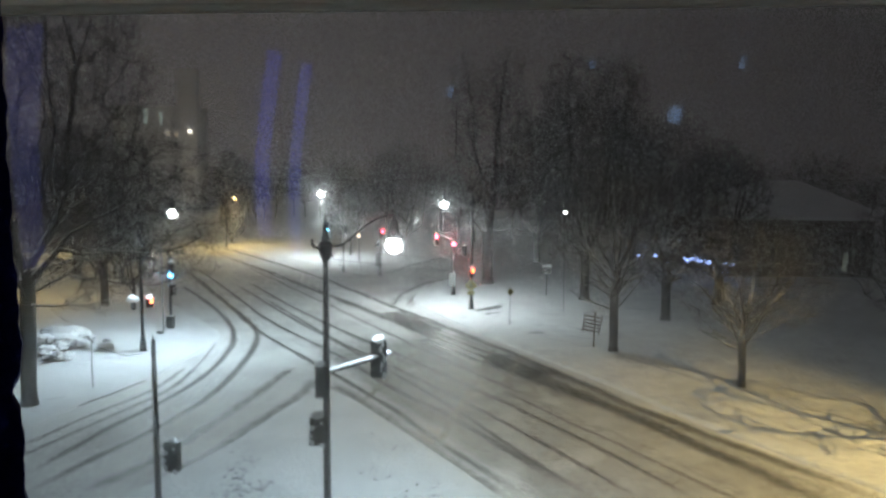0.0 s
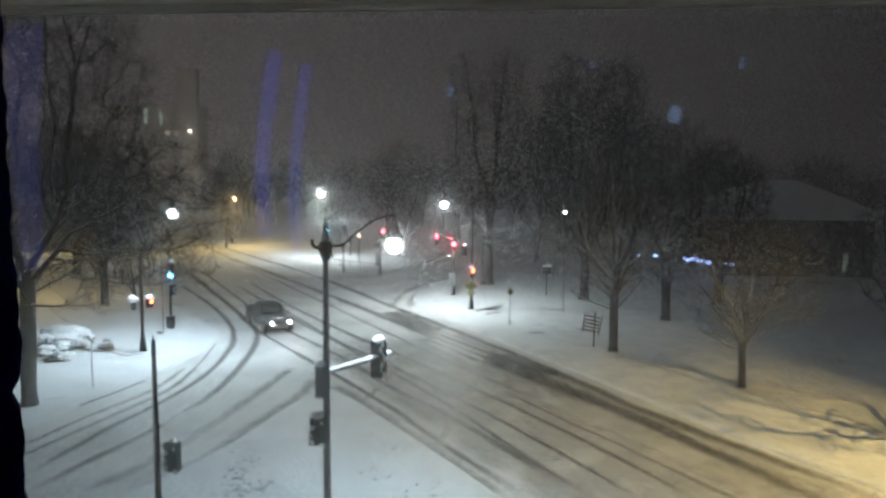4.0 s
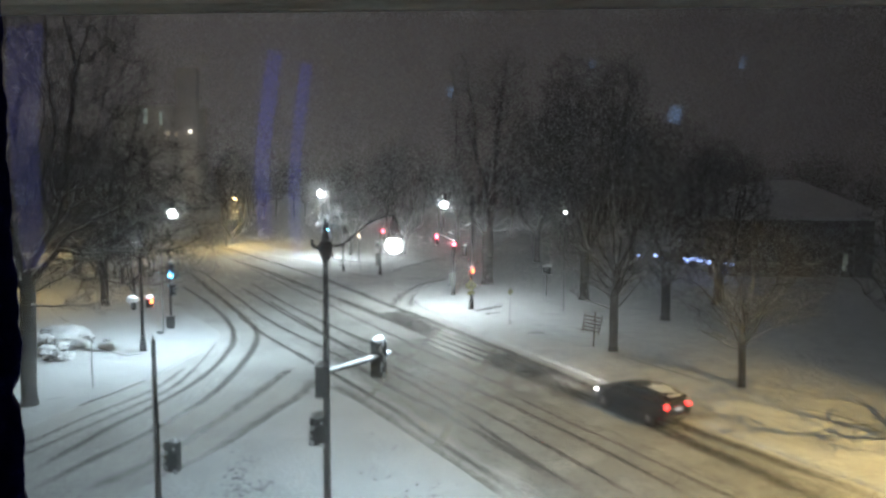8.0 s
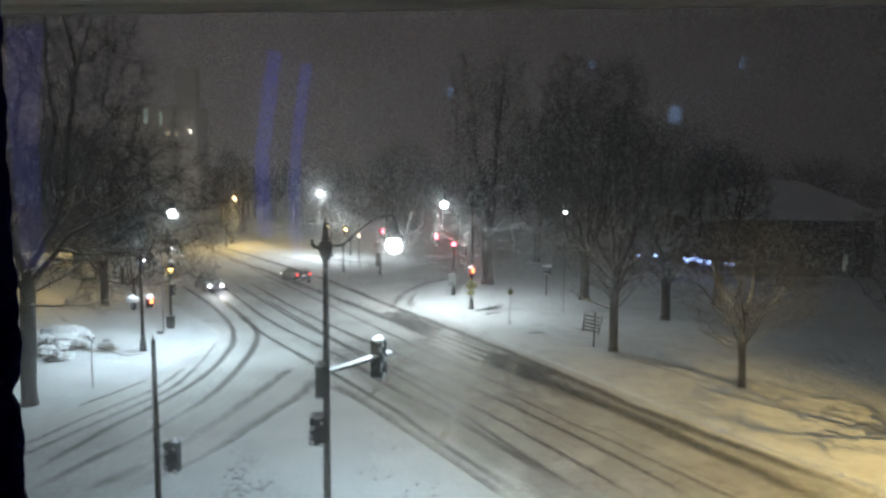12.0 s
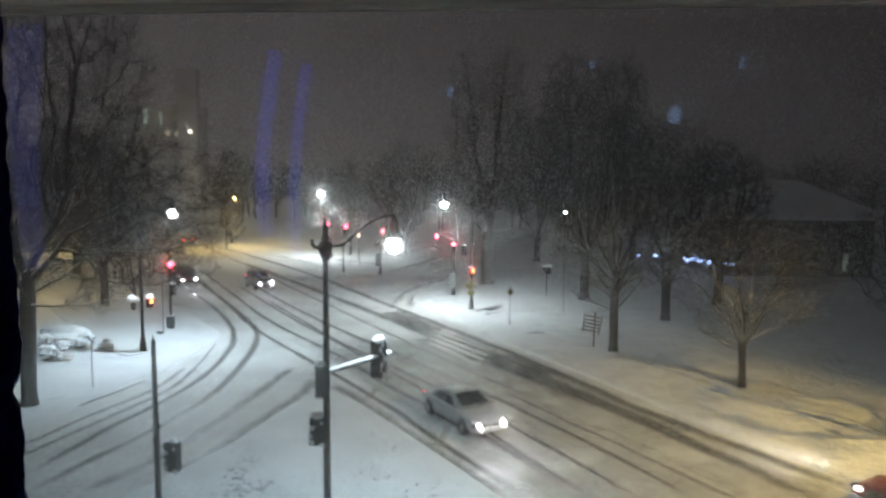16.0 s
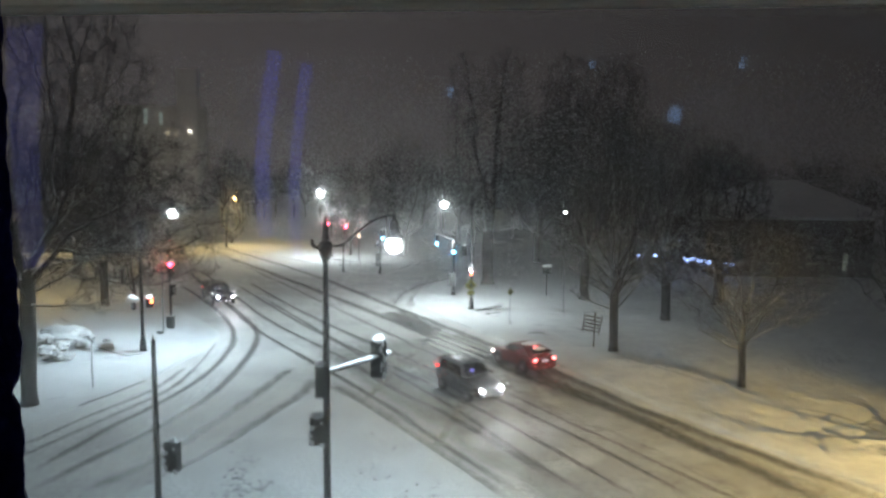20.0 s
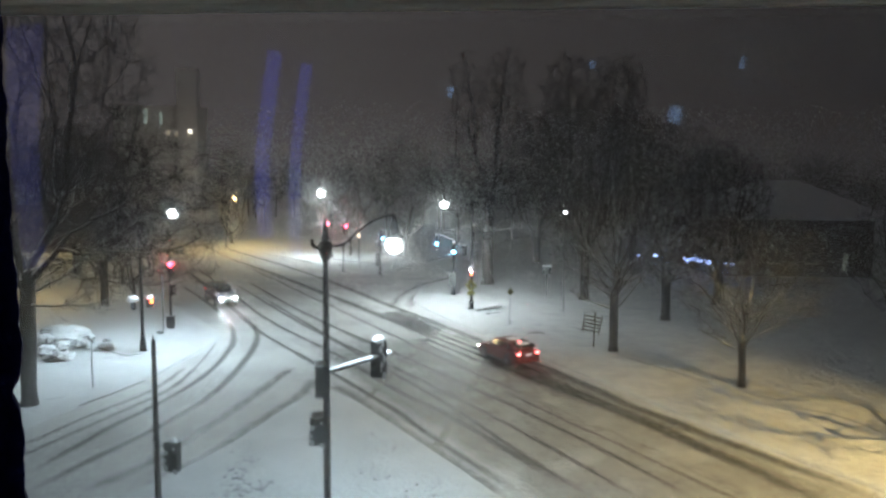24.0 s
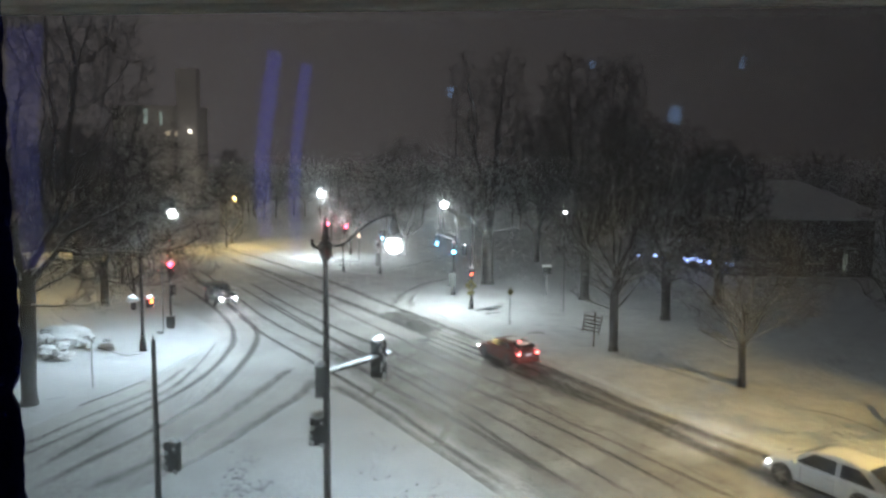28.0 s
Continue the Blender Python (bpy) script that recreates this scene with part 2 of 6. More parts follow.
def thing(name, m, label, category, group="", kind=""):
    ob = new(name)
    ob.matrix_basis = m
    ob.empty_display_size = 0.3
    return tagged(ob, label, category, group, kind)


def box(sx, sy, sz, at=(0, 0, 0), bevel=0.0, turn=(0, 0, 0), bm=None):
    """A box whose middle stands at the given place."""
    b = bmesh.new()
    bmesh.ops.create_cube(b, size=1)
    bmesh.ops.scale(b, vec=(sx, sy, sz), verts=b.verts)
    if bevel:
        bmesh.ops.bevel(b, geom=b.edges[:], offset=bevel, segments=2, affect="EDGES", profile=0.6)
    bmesh.ops.transform(b, matrix=pose(*at, *turn), verts=b.verts)
    return merge(bm, b)


def merge(bm, b):
    if bm is None:
        return b
    me = bpy.data.meshes.new("scratch")
    b.to_mesh(me)
    b.free()
    bm.from_mesh(me)
    bpy.data.meshes.remove(me)
    return bm


def tube(points, radii, n=8, bm=None, cap=True):
    """A round bar along points."""
    b = bmesh.new()
    pts = [Vector(p) for p in points]
    rings = []
    side = None
    for i, p in enumerate(pts):
        d = (pts[min(i + 1, len(pts) - 1)] - pts[max(i - 1, 0)]).normalized()
        if side is None:
            side = d.orthogonal().normalized()
        side = (side - d * side.dot(d)).normalized()
        up = d.cross(side)
        r = radii[i] if isinstance(radii, (list, tuple)) else radii
        rings.append([b.verts.new(p + r * (math.cos(a) * side + math.sin(a) * up)) for a in (2 * math.pi * k / n for k in range(n))])
    for r0, r1 in zip(rings, rings[1:]):
        for k in range(n):
            b.faces.new((r0[k], r0[(k + 1) % n], r1[(k + 1) % n], r1[k]))
    if cap:
        b.faces.new(rings[0][::-1])
        b.faces.new(rings[-1])
    return merge(bm, b)


def turned(profile, n=20, at=(0, 0, 0), bm=None, axis="z"):
    """A lathe shape from (radius, height) pairs."""
    b = bmesh.new()
    rings = []
    for r, z in profile:
        rings.append([b.verts.new((r * math.cos(2 * math.pi * k / n), r * math.sin(2 * math.pi * k / n), z)) for k in range(n)])
    for r0, r1 in zip(rings, rings[1:]):
        for k in range(n):
            b.faces.new((r0[k], r0[(k + 1) % n], r1[(k + 1) % n], r1[k]))
    b.faces.new(rings[0][::-1])
    b.faces.new(rings[-1])
    turn = {"z": (0, 0, 0), "x": (0, 90, 0), "y": (-90, 0, 0)}[axis]
    bmesh.ops.transform(b, matrix=pose(*at, *turn), verts=b.verts)
    return merge(bm, b)


def panel(corners, thick=0.01, bm=None):
    """A plate over the given corners, thickened along its normal."""
    b = bmesh.new()
    c = [Vector(p) for p in corners]
    nrm = (c[1] - c[0]).cross(c[-1] - c[0]).normalized() * thick
    lo, hi = [b.verts.new(p) for p in c], [b.verts.new(p + nrm) for p in c]
    b.faces.new(lo[::-1])
    b.faces.new(hi)
    for i in range(len(c)):
        j = (i + 1) % len(c)
        b.faces.new((lo[i], lo[j], hi[j], hi[i]))
    return merge(bm, b)


def lump(r, at=(0, 0, 0), squash=(1, 1, 1), seed=0, rough=0.25, level=3, bm=None):
    """An uneven mound."""
    b = bmesh.new()
    bmesh.ops.create_icosphere(b, subdivisions=level, radius=1)
    for v in b.verts:
        k = 1 + rough * noise.noise(v.co * 1.7 + Vector((seed * 3.1, seed, 0))) + 0.5 * rough * noise.noise(v.co * 4.5 + Vector((seed, 7, seed)))
        v.co = Vector((v.co.x * squash[0], v.co.y * squash[1], v.co.z * squash[2])) * r * k + Vector(at)
    return merge(bm, b)


def smooth_line(points, step=1.0):
    """A Catmull-Rom line through points, in 2D."""
    p = [Vector(q) for q in points]
    p = [2 * p[0] - p[1]] + p + [2 * p[-1] - p[-2]]
    out = []
    for a, b, c, d in zip(p, p[1:], p[2:], p[3:]):
        k = max(2, int((c - b).length / step))
        for i in range(k):
            t = i / k
            out.append(0.5 * (2 * b + (c - a) * t + (2 * a - 5 * b + 4 * c - d) * t * t + (3 * b - a - 3 * c + d) * t ** 3))
    return out + [p[-2]]


def ribbon(name, points, width, mat, z, label, category, step=1.0, wobble=0.0, seed=0):
    """A flat strip along a line, 4 mm thick edges left soft by its material."""
    line = smooth_line(points, step)
    verts, uvs, faces = [], [], []
    total = len(line) - 1
    for i, q in enumerate(line):
        d = (line[min(i + 1, total)] - line[max(i - 1, 0)]).normalized()
        s = Vector((-d.y, d.x))
        w = width * (1 + wobble * noise.noise(Vector((q.x * 0.8, q.y * 0.8, seed))))
        off = wobble * 0.4 * width * noise.noise(Vector((q.x * 0.5, q.y * 0.5, seed + 9)))
        for u in (-0.5, 0.5):
            v = q + s * (u * w + off)
            verts.append((v.x, v.y, z))
            uvs.append((u + 0.5, i / total))
    for i in range(total):
        faces.append((2 * i, 2 * i + 1, 2 * i + 3, 2 * i + 2))
    me = bpy.data.meshes.new(name)
    me.from_pydata(verts, [], faces)
    layer = me.uv_layers.new(name="UVMap")
    for loop in me.loops:
        layer.data[loop.index].uv = uvs[loop.vertex_index]
    if me.polygons[0].normal.z < 0:
        me.flip_normals()
    me.materials.append(mat)
    return tagged(new(name, me), label, category, kind="structure")


# ---- ground, kerbs and roads ----
def ground_sheet():
    b = bmesh.new()
    bmesh.ops.create_grid(b, x_segments=40, y_segments=40, size=1600)
    return tagged(finish("ground", b, M_ROAD), "road bed under packed grey slush and snow", "ground", kind="structure")


ground_sheet()


def snow_block(name, kerb, back, label, rise=0.14, mat=M_SNOW):
    """A raised snow-covered block with a rounded kerb step along the road."""
    line = smooth_line(kerb, 0.8)
    out = []
    total = len(line) - 1
    for i, q in enumerate(line):
        d = (line[min(i + 1, total)] - line[max(i - 1, 0)]).normalized()
        out.append(Vector((-d.y, d.x)))
    # the road lies on the side away from the back points
    centre = sum((Vector(p) for p in back), Vector((0, 0))) / len(back)
    sign = -1 if out[total // 2].dot(centre - line[total // 2]) > 0 else 1
    rings = ((-0.22, rise), (-0.07, rise - 0.015), (0.03, rise * 0.6), (0.1, 0.02), (0.16, -0.02))
    verts, faces = [], []
    for off, z in rings:
        for i, (q, s) in enumerate(zip(line, out)):
            w = 0.05 * noise.noise(Vector((q.x * 0.7, q.y * 0.7, off)))
            verts.append((q.x + sign * s.x * (off + w), q.y + sign * s.y * (off + w), z))
    n = len(line)
    for k in range(len(rings) - 1):
        for i in range(n - 1):
            faces.append((k * n + i, k * n + i + 1, (k + 1) * n + i + 1, (k + 1) * n + i))
    top = list(range(n))
    start = len(verts)
    for p in back:
        verts.append((p[0], p[1], rise))
    loop = top + list(range(start, len(verts)))
    for t in tessellate_polygon([[Vector(verts[i]) for i in loop]]):
        faces.append(tuple(loop[i] for i in t))
    me = bpy.data.meshes.new(name)
    me.from_pydata(verts, [], faces)
    b = bmesh.new()
    b.from_mesh(me)
    for f in b.faces:
        if f.normal.z < 0:
            f.normal_flip()
    b.to_mesh(me)
    b.free()
    me.materials.append(mat)
    return tagged(new(name, me), label, "pavement", kind="structure")


snow_block("pavement_near", [(-34, -35), (-22, -6), (-13.5, 14), (-10.4, 22.7), (-8.6, 26.7), (-7.3, 31.3), (-6.5, 33.7), (-5.8, 34.4), (-4.9, 33.9), (-3.75, 32.35), (-0.24, 26.6), (1.9, 22.9), (4.6, 18), (12, 4.5), (40, -46), (90, -136)],
           [(0, -300), (-200, -200)], "snow-covered pavement corner below the window")
snow_block("pavement_left", [(-45, -45), (-31, -12), (-22, 13), (-18.4, 26), (-16.95, 32), (-15.5, 36.7), (-14.94, 41.5), (-14.85, 46), (-16.5, 49.5), (-20, 54.6), (-30, 69.5), (-55, 108), (-130, 225)],
           [(-500, 400), (-500, -45)], "snow-covered garden corner with kerb across the side street")
snow_block("pavement_far", [(-118, 235), (-60, 147), (-36.8, 113.9), (-25.7, 99.2), (-17, 88.5), (-10.5, 80), (-8, 78.5), (-6, 80), (-3, 88), (4, 105), (16, 135), (40, 200)],
           [(60, 500), (-118, 500)], "snow-covered verge beyond the crossing")
snow_block("pavement_right", [(50, 200), (25, 135), (12.5, 104), (5, 86), (0.5, 74), (-1.8, 67), (-2.4, 61), (-0.13, 54.4), (4.3, 45.1), (8.9, 35.9), (11.34, 30.8), (13.6, 26.6), (16.2, 22.2), (21.5, 13), (48, -34), (98, -124)],
           [(500, -124), (500, 300)], "snow-covered park verge beside the road", mat=M_SNOW_VERGE)

# tyre tracks, bare asphalt, ploughed ridges and paint
TRACKS = [
    (M_TRACK_SHADE, 3.0, [(-4.0, 54.5), (-1.0, 49.0), (3.0, 41.8), (5.9, 36.2), (7.6, 33.2)]),
    (M_TRACK, 0.62, [(-14.8, 24.6), (-14.1, 29.4), (-13.2, 33.4), (-12.8, 39.0), (-13.8, 46.1), (-16.3, 52.6), (-20.9, 61.1), (-25.8, 69.0)]),
    (M_TRACK, 0.66, [(-13.9, 23.0), (-13.3, 25.5), (-11.9, 30.2), (-11.3, 34.8), (-11.6, 41.6), (-12.7, 47.8), (-15.3, 53.7), (-20.9, 64.1), (-25.7, 72.9)]),
    (M_TRACK_SHADE, 0.9, [(-12.1, 23.1), (-10.6, 26.7), (-9.5, 32.2), (-8.4, 39.2)]),
    (M_TRACK_SHADE, 1.1, [(-10.2, 22.7), (-9.3, 25.1), (-8.1, 29.6), (-7.0, 34.0), (-6.7, 37.0)]),
    (M_TRACK_SHADE, 0.25, [(-13.7, 34.7), (-13.9, 39.6), (-14.7, 45.2), (-16.1, 48.6)]),
    (M_TRACK_SHADE, 0.5, [(-16.6, 27.1), (-15.8, 30.5), (-14.5, 34.7), (-14.4, 39.0)]),
    (M_TRACK_SHADE, 0.5, [(-16.1, 25.9), (-14.7, 30.9), (-13.7, 34.7), (-13.7, 39.0)]),
    (M_TRACK, 0.55, [(-29.3, 80.4), (-19.9, 62.6), (-13.4, 49.6), (-7.2, 39.8), (-2.7, 32.8), (-0.3, 28.4), (2.9, 22.9)]),
    (M_TRACK, 0.52, [(-29.4, 83.5), (-19.3, 64.2), (-12.7, 51.7), (-6.2, 41.8), (-2.4, 35.1), (0.5, 30.9), (4.5, 23.5)]),
    (M_TRACK, 0.42, [(-20.3, 69.3), (-11.9, 53.9), (-5.8, 43.5), (0.2, 32.9), (2.7, 27.6), (5.1, 23.0)]),
    (M_TRACK, 0.4, [(-15.5, 61.4), (-7.2, 46.3), (-1.0, 36.6), (2.9, 30.1), (6.7, 23.0)]),
    (M_TRACK, 0.45, [(-19.7, 71.3), (-10.8, 55.0), (-2.9, 42.6), (1.9, 35.0), (4.5, 30.6), (6.3, 27.4), (8.6, 23.0)]),
    (M_TRACK_SHADE, 1.1, [(-5.6, 36.0), (-2.6, 30.8), (-0.2, 26.8), (2.0, 22.9)]),
    (M_TRACK, 1.1, [(-35.3, 109.2), (-25.2, 94.2), (-13.6, 75.8), (-3.9, 57.8), (2.9, 45.4), (6.7, 37.9), (8.7, 33.5), (10.4, 30.4), (12.6, 26.7), (13.8, 24.8), (14.7, 23.2), (15.7, 21.5)]),
    (M_TRACK, 1.3, [(-28.9, 93.9), (-20.2, 80.0), (-10.5, 64.0), (-3.5, 52.1), (2.3, 42.1), (6.3, 35.3), (8.3, 31.9), (9.9, 28.7), (11.2, 26.2), (12.7, 23.1), (13.7, 21.1)]),
    (M_BARE, 3.0, [(3.1, 42.4), (4.0, 39.8), (5.4, 37.4)]),
    (M_BARE, 2.6, [(-4.2, 56.1), (-2.2, 52.1), (-0.7, 48.7)]),
    (M_TRACK_SHADE, 0.6, [(-24.1, 85.0), (-11.1, 61.6), (-3.1, 47.0), (2.1, 37.8), (4.9, 33.3)]),
    (M_TRACK_SHADE, 1.0, [(-4.3, 57.8), (-3.6, 65.0), (-1.4, 72.3), (2.9, 77.7)]),
    (M_TRACK_SHADE, 1.0, [(-2.7, 57.9), (-2.5, 63.5), (-0.5, 69.3), (2.8, 73.8)]),
    (M_TRACK_SHADE, 0.4, [(3.1, 35.0), (5.3, 31.0), (7.1, 28.0), (8.5, 25.4), (9.6, 23.5), (11.0, 21.0)]),
    (M_BANK, 0.6, [(4.8, 32.8), (6.8, 29.6), (8.3, 27.2), (9.7, 24.8), (10.5, 23.1)]),
    (M_BANK, 0.5, [(-16.3, 64.4), (-7.8, 49.9), (-1.4, 39.4), (2.7, 33.2)]),
    (M_PAINT, 0.42, [(-0.1, 50.2), (-2.3, 39.8), (-3.8, 32.8)]),
    (M_PAINT, 0.42, [(3.5, 44.3), (1.2, 34.0), (-0.3, 26.9)]),
    (M_PAINT, 0.6, [(4.7, 42.2), (4.0, 39.0), (3.3, 36.0)]),
    (M_BARE, 4.2, [(-0.6, 47.2), (1.2, 43.8), (2.7, 41.1)]),
    (M_STRIPE, 0.46, [(-0.4, 48.9), (1.5, 45.7), (3.2, 42.9)]),
    (M_STRIPE, 0.46, [(-0.6, 47.8), (1.2, 44.7), (2.9, 41.9)]),
    (M_STRIPE, 0.46, [(-0.8, 46.7), (1.0, 43.6), (2.6, 40.8)]),
    (M_STRIPE, 0.46, [(-1.0, 45.6), (0.7, 42.5), (2.2, 39.5)]),
]
# dark lines and patches on the verges, painted tree shadows among them
VERGE_MARKS = [
    (M_TRACK_SHADE, 0.25, [(10.5, 42.4), (12.6, 38.8), (14.1, 36.1)]),
    # painted shadow of the kerb tree's trunk under the sodium lamp
    (M_TRACK_SHADE, 0.25, [(16.4, 32.3), (17.9, 31.3), (18.7, 29.0)]),
    (M_BARE, 0.3, [(-16.7, 31.6), (-16.0, 33.6), (-15.3, 36.0)]),
    (M_TRACK_SHADE, 0.25, [(-18.6, 32.5), (-18.0, 33.0)]),
    # the next two draw a branch shadow on the corner snow
    (M_TRACK_SHADE, 0.3, [(-19.7, 40.3), (-18.7, 40.6), (-17.8, 41.5)]),
    (M_TRACK_SHADE, 0.3, [(-21.3, 42.8), (-19.5, 41.5), (-18.2, 40.6)]),
    (M_BARE, 0.9, [(2.5, 55.9), (3.6, 56.9), (5.0, 58.5)]),
    (M_BARE, 0.5, [(3.2, 54.7), (3.9, 55.0), (4.6, 55.5)]),
    (M_BARE, 0.6, [(5.9, 47.9), (6.5, 48.1), (7.1, 48.0)]),
]

NAMES = {"worn_lane_slush": ("lane_slush", "grey driven slush over the carriageway", "slush"),
         "wet_tyre_track": ("track_and_shade_line", "dark wet tyre track pressed through road slush", "tyre track"),
         "slush_track_and_shade": ("track_and_shade_line", "soft grey tyre track through road slush", "tyre track"),
         "bare_asphalt": ("bare_asphalt", "patch of dark bare wet ground in snow", "road patch"),
         "road_paint": ("crossing_line", "worn white painted crossing line under slush", "road marking"),
         "zebra_paint": ("crossing_stripe", "white painted crossing stripe showing through slush", "road marking"),
         "ploughed_snow": ("snow_ridge", "low ridge of pushed-up snow along the road", "snow")}
# stops before the crossing, whose lamplit brightness is put into the paler ground
ribbon("carriageway_slush", [(36, -28), (20, 2), (12, 17), (7.5, 25.3), (4.3, 31.2), (-1.0, 40.5), (-5, 47.5)], 10.6, M_LANE, 0.0025, "grey driven slush over the through road", "slush", 1.0, 0.08, 91)
for k, (mat, width, pts) in enumerate(TRACKS):
    nm, lab, cat = NAMES[mat.name]
    ribbon(nm, pts, width, mat, 0.004 + 0.0009 * k, lab, cat, 0.6, 0.25, k)
for k, (mat, width, pts) in enumerate(VERGE_MARKS):
    nm, lab, cat = NAMES[mat.name]
    ribbon(nm, pts, width, mat, 0.146 + 0.0009 * k, lab if mat.name == "bare_asphalt" else "soft dark line on the snow", cat, 0.5, 0.4, k + 50)


def scatter(name, mat, spots, count, size, z, label, category, seed):
    """Small flat dark scraps strewn on the snow."""
    rnd = random.Random(seed)
    b = bmesh.new()
    for _ in range(count):
        cx, cy, sx, sy = rnd.choice(spots)
        x, y, s, a = rnd.gauss(cx, sx), rnd.gauss(cy, sy), size * rnd.uniform(0.4, 1.3), rnd.uniform(0, 6.3)
        ring = []
        for k in range(5):
            t = a + k * 2 * math.pi / 5
            r = s * rnd.uniform(0.5, 1.0)
            ring.append(b.verts.new((x + r * math.cos(t), y + 1.4 * r * math.sin(t), z + rnd.uniform(0, 0.012))))
        b.faces.new(ring)
    bmesh.ops.recalc_face_normals(b, faces=b.faces)
    return tagged(finish(name, b, mat), label, category, kind="stuff")


scatter("leaf_litter", M_LEAF, [(-2.2, 24.4, 0.8, 1.0), (-0.9, 23.2, 0.6, 0.5), (-3.0, 27.5, 1.2, 1.5), (-17.5, 30.5, 0.6, 1.2), (12.5, 37, 2.0, 2.5)], 90, 0.06, 0.15, "scattered dark dead leaves on the snow", "leaves", 3)
M_PRINT = material("trodden_snow", (0.36, 0.37, 0.39), 0.85, 0.2, 6, 40, 0.4)
scatter("footprints", M_PRINT, [(-7.4, 25.0, 0.25, 1.0), (-7.0, 23.2, 0.3, 0.6), (-6.3, 23.2, 0.5, 0.3)], 110, 0.09, 0.15, "trail of footprints trodden into the snow", "footprints", 4)


def slush_clumps():
    """Small clods of snow thrown up between the tracks."""
    rnd = random.Random(12)
    verts, faces = [], []
    cells = ((7.5, 25.3, 4.3, 31.2, 4.5), (4.3, 31.2, -1.0, 40.5, 4.5), (-1.0, 40.5, -9, 54, 4.5), (-12.5, 26, -11, 38, 2.5), (10.8, 29.5, 14.5, 23.0, 2.2))
    for _ in range(2600):
        x0, y0, x1, y1, spread = cells[min(4, int(rnd.random() * 5))]
        f = rnd.random()
        d = Vector((x1 - x0, y1 - y0)).normalized()
        o = rnd.uniform(-spread, spread)
        x, y, s = x0 + (x1 - x0) * f - d.y * o, y0 + (y1 - y0) * f + d.x * o, rnd.uniform(0.015, 0.055) * rnd.uniform(0.6, 1.2)
        base = len(verts)
        a = rnd.uniform(0, 6.28)
        for k in range(5):
            t = a + k * 1.2566
            verts.append((x + s * math.cos(t) * rnd.uniform(0.7, 1.2), y + s * math.sin(t) * rnd.uniform(0.7, 1.2), 0.0))
        verts.append((x, y, s * rnd.uniform(0.5, 0.9)))
        faces += [(base + k, base + (k + 1) % 5, base + 5) for k in range(5)]
    me = bpy.data.meshes.new("slush_clumps")
    me.from_pydata(verts, [], faces)
    me.materials.append(M_CLUMP)
    tagged(new("slush_clumps", me), "loose clods of dirty snow strewn over the road", "snow", kind="stuff")


slush_clumps()


# ---- the room behind the camera ----
def room():
    w = bmesh.new()
    box(3.0, 0.25, 3.0, (-2.9, 0.475, 10.9), bm=w)
    box(3.0, 0.25, 3.0, (2.9, 0.475, 10.9), bm=w)
    box(2.8, 0.25, 0.9, (0, 0.475, 9.85), bm=w)
    box(2.8, 0.25, 0.5, (0, 0.475, 12.15), bm=w)
    tagged(finish("wall_front", w, M_ROOM), "room wall around the window", "wall", kind="structure")
    for nm, s, at in (("wall_back", (8.8, 0.2, 3.0), (0, -2.4, 10.9)), ("wall_left", (0.2, 2.6, 3.0), (-4.3, -1.0, 10.9)), ("wall_right", (0.2, 2.6, 3.0), (4.3, -1.0, 10.9)),
                      ("floor", (8.8, 3.3, 0.2), (0, -0.9, 9.3)), ("ceiling", (8.8, 3.3, 0.2), (0, -0.9, 12.5))):
        tagged(finish(nm, box(*s, at), M_ROOM), "dim painted room surface", "wall", kind="structure")
    face = bmesh.new()
    for s, at in (((16, 0.3, 9.3), (0, 0.75, 4.65)), ((6.6, 0.3, 3.0), (-4.7, 0.75, 10.8)), ((6.6, 0.3, 3.0), (4.7, 0.75, 10.8)), ((16, 0.3, 4), (0, 0.75, 14.3))):
        box(*s, at, bm=face)
    box(16, 10, 16.3, (0, -7.6, 8.15), bm=face)
    tagged(finish("facade", face, M_BRICKFACE), "brick facade of the building that holds the window", "building", kind="structure")
    win = thing("window", pose(0, 0, 0), "open-curtained window with a clear pane", "window", kind="structure")
    for s, at in (((2.8, 0.06, 0.06), (0, 0.5, 10.33)), ((2.8, 0.06, 0.06), (0, 0.5, 11.87)), ((0.06, 0.06, 1.48), (-1.37, 0.5, 11.1)), ((0.06, 0.06, 1.48), (1.37, 0.5, 11.1))):
        part("window_frame", box(*s, at, 0.008), M_FRAME, win)
    p = part("pane", box(2.68, 0.005, 1.48, (0, 0.5, 11.1)), M_PANE, win)
    p.visible_shadow = False
    # curtain edge with bulging gathers
    b = bmesh.new()
    prev = None
    for z in [10.2, 10.35, 10.45] + [10.5 + 0.004 * i for i in range(80)] + [10.9, 11.2, 11.5, 11.85]:
        y = 0.31
        edge = -0.1892 + 0.0006 * math.sin(z * 170) + 0.0005 * math.sin(z * 410)
        for c, s, a in ((10.632, 0.02, 0.0018), (10.602, 0.007, -0.003), (10.56, 0.02, 0.0004)):
            edge += a * math.exp(-((z - c) / s) ** 2)
        ring = []
        for k in range(12):
            t = k / 11
            ring.append(b.verts.new((edge - 0.07 * t, y + 0.012 * math.sin(t * 12), z)))
        if prev:
            for k in range(11):
                b.faces.new((prev[k], prev[k + 1], ring[k + 1], ring[k]))
        prev = ring
    ex = bmesh.ops.solidify(b, geom=b.faces[:], thickness=0.004)
    cur = finish("curtain", b, M_CURTAIN, None, 60)
    tagged(cur, "gathered dark navy curtain at the window edge", "curtain")
    # roller blind, pulled up
    bl = thing("roller_blind", pose(0, 0.485, 10.815, 0, -1.1, 0), "pale roller blind pulled up to the window head", "blind")
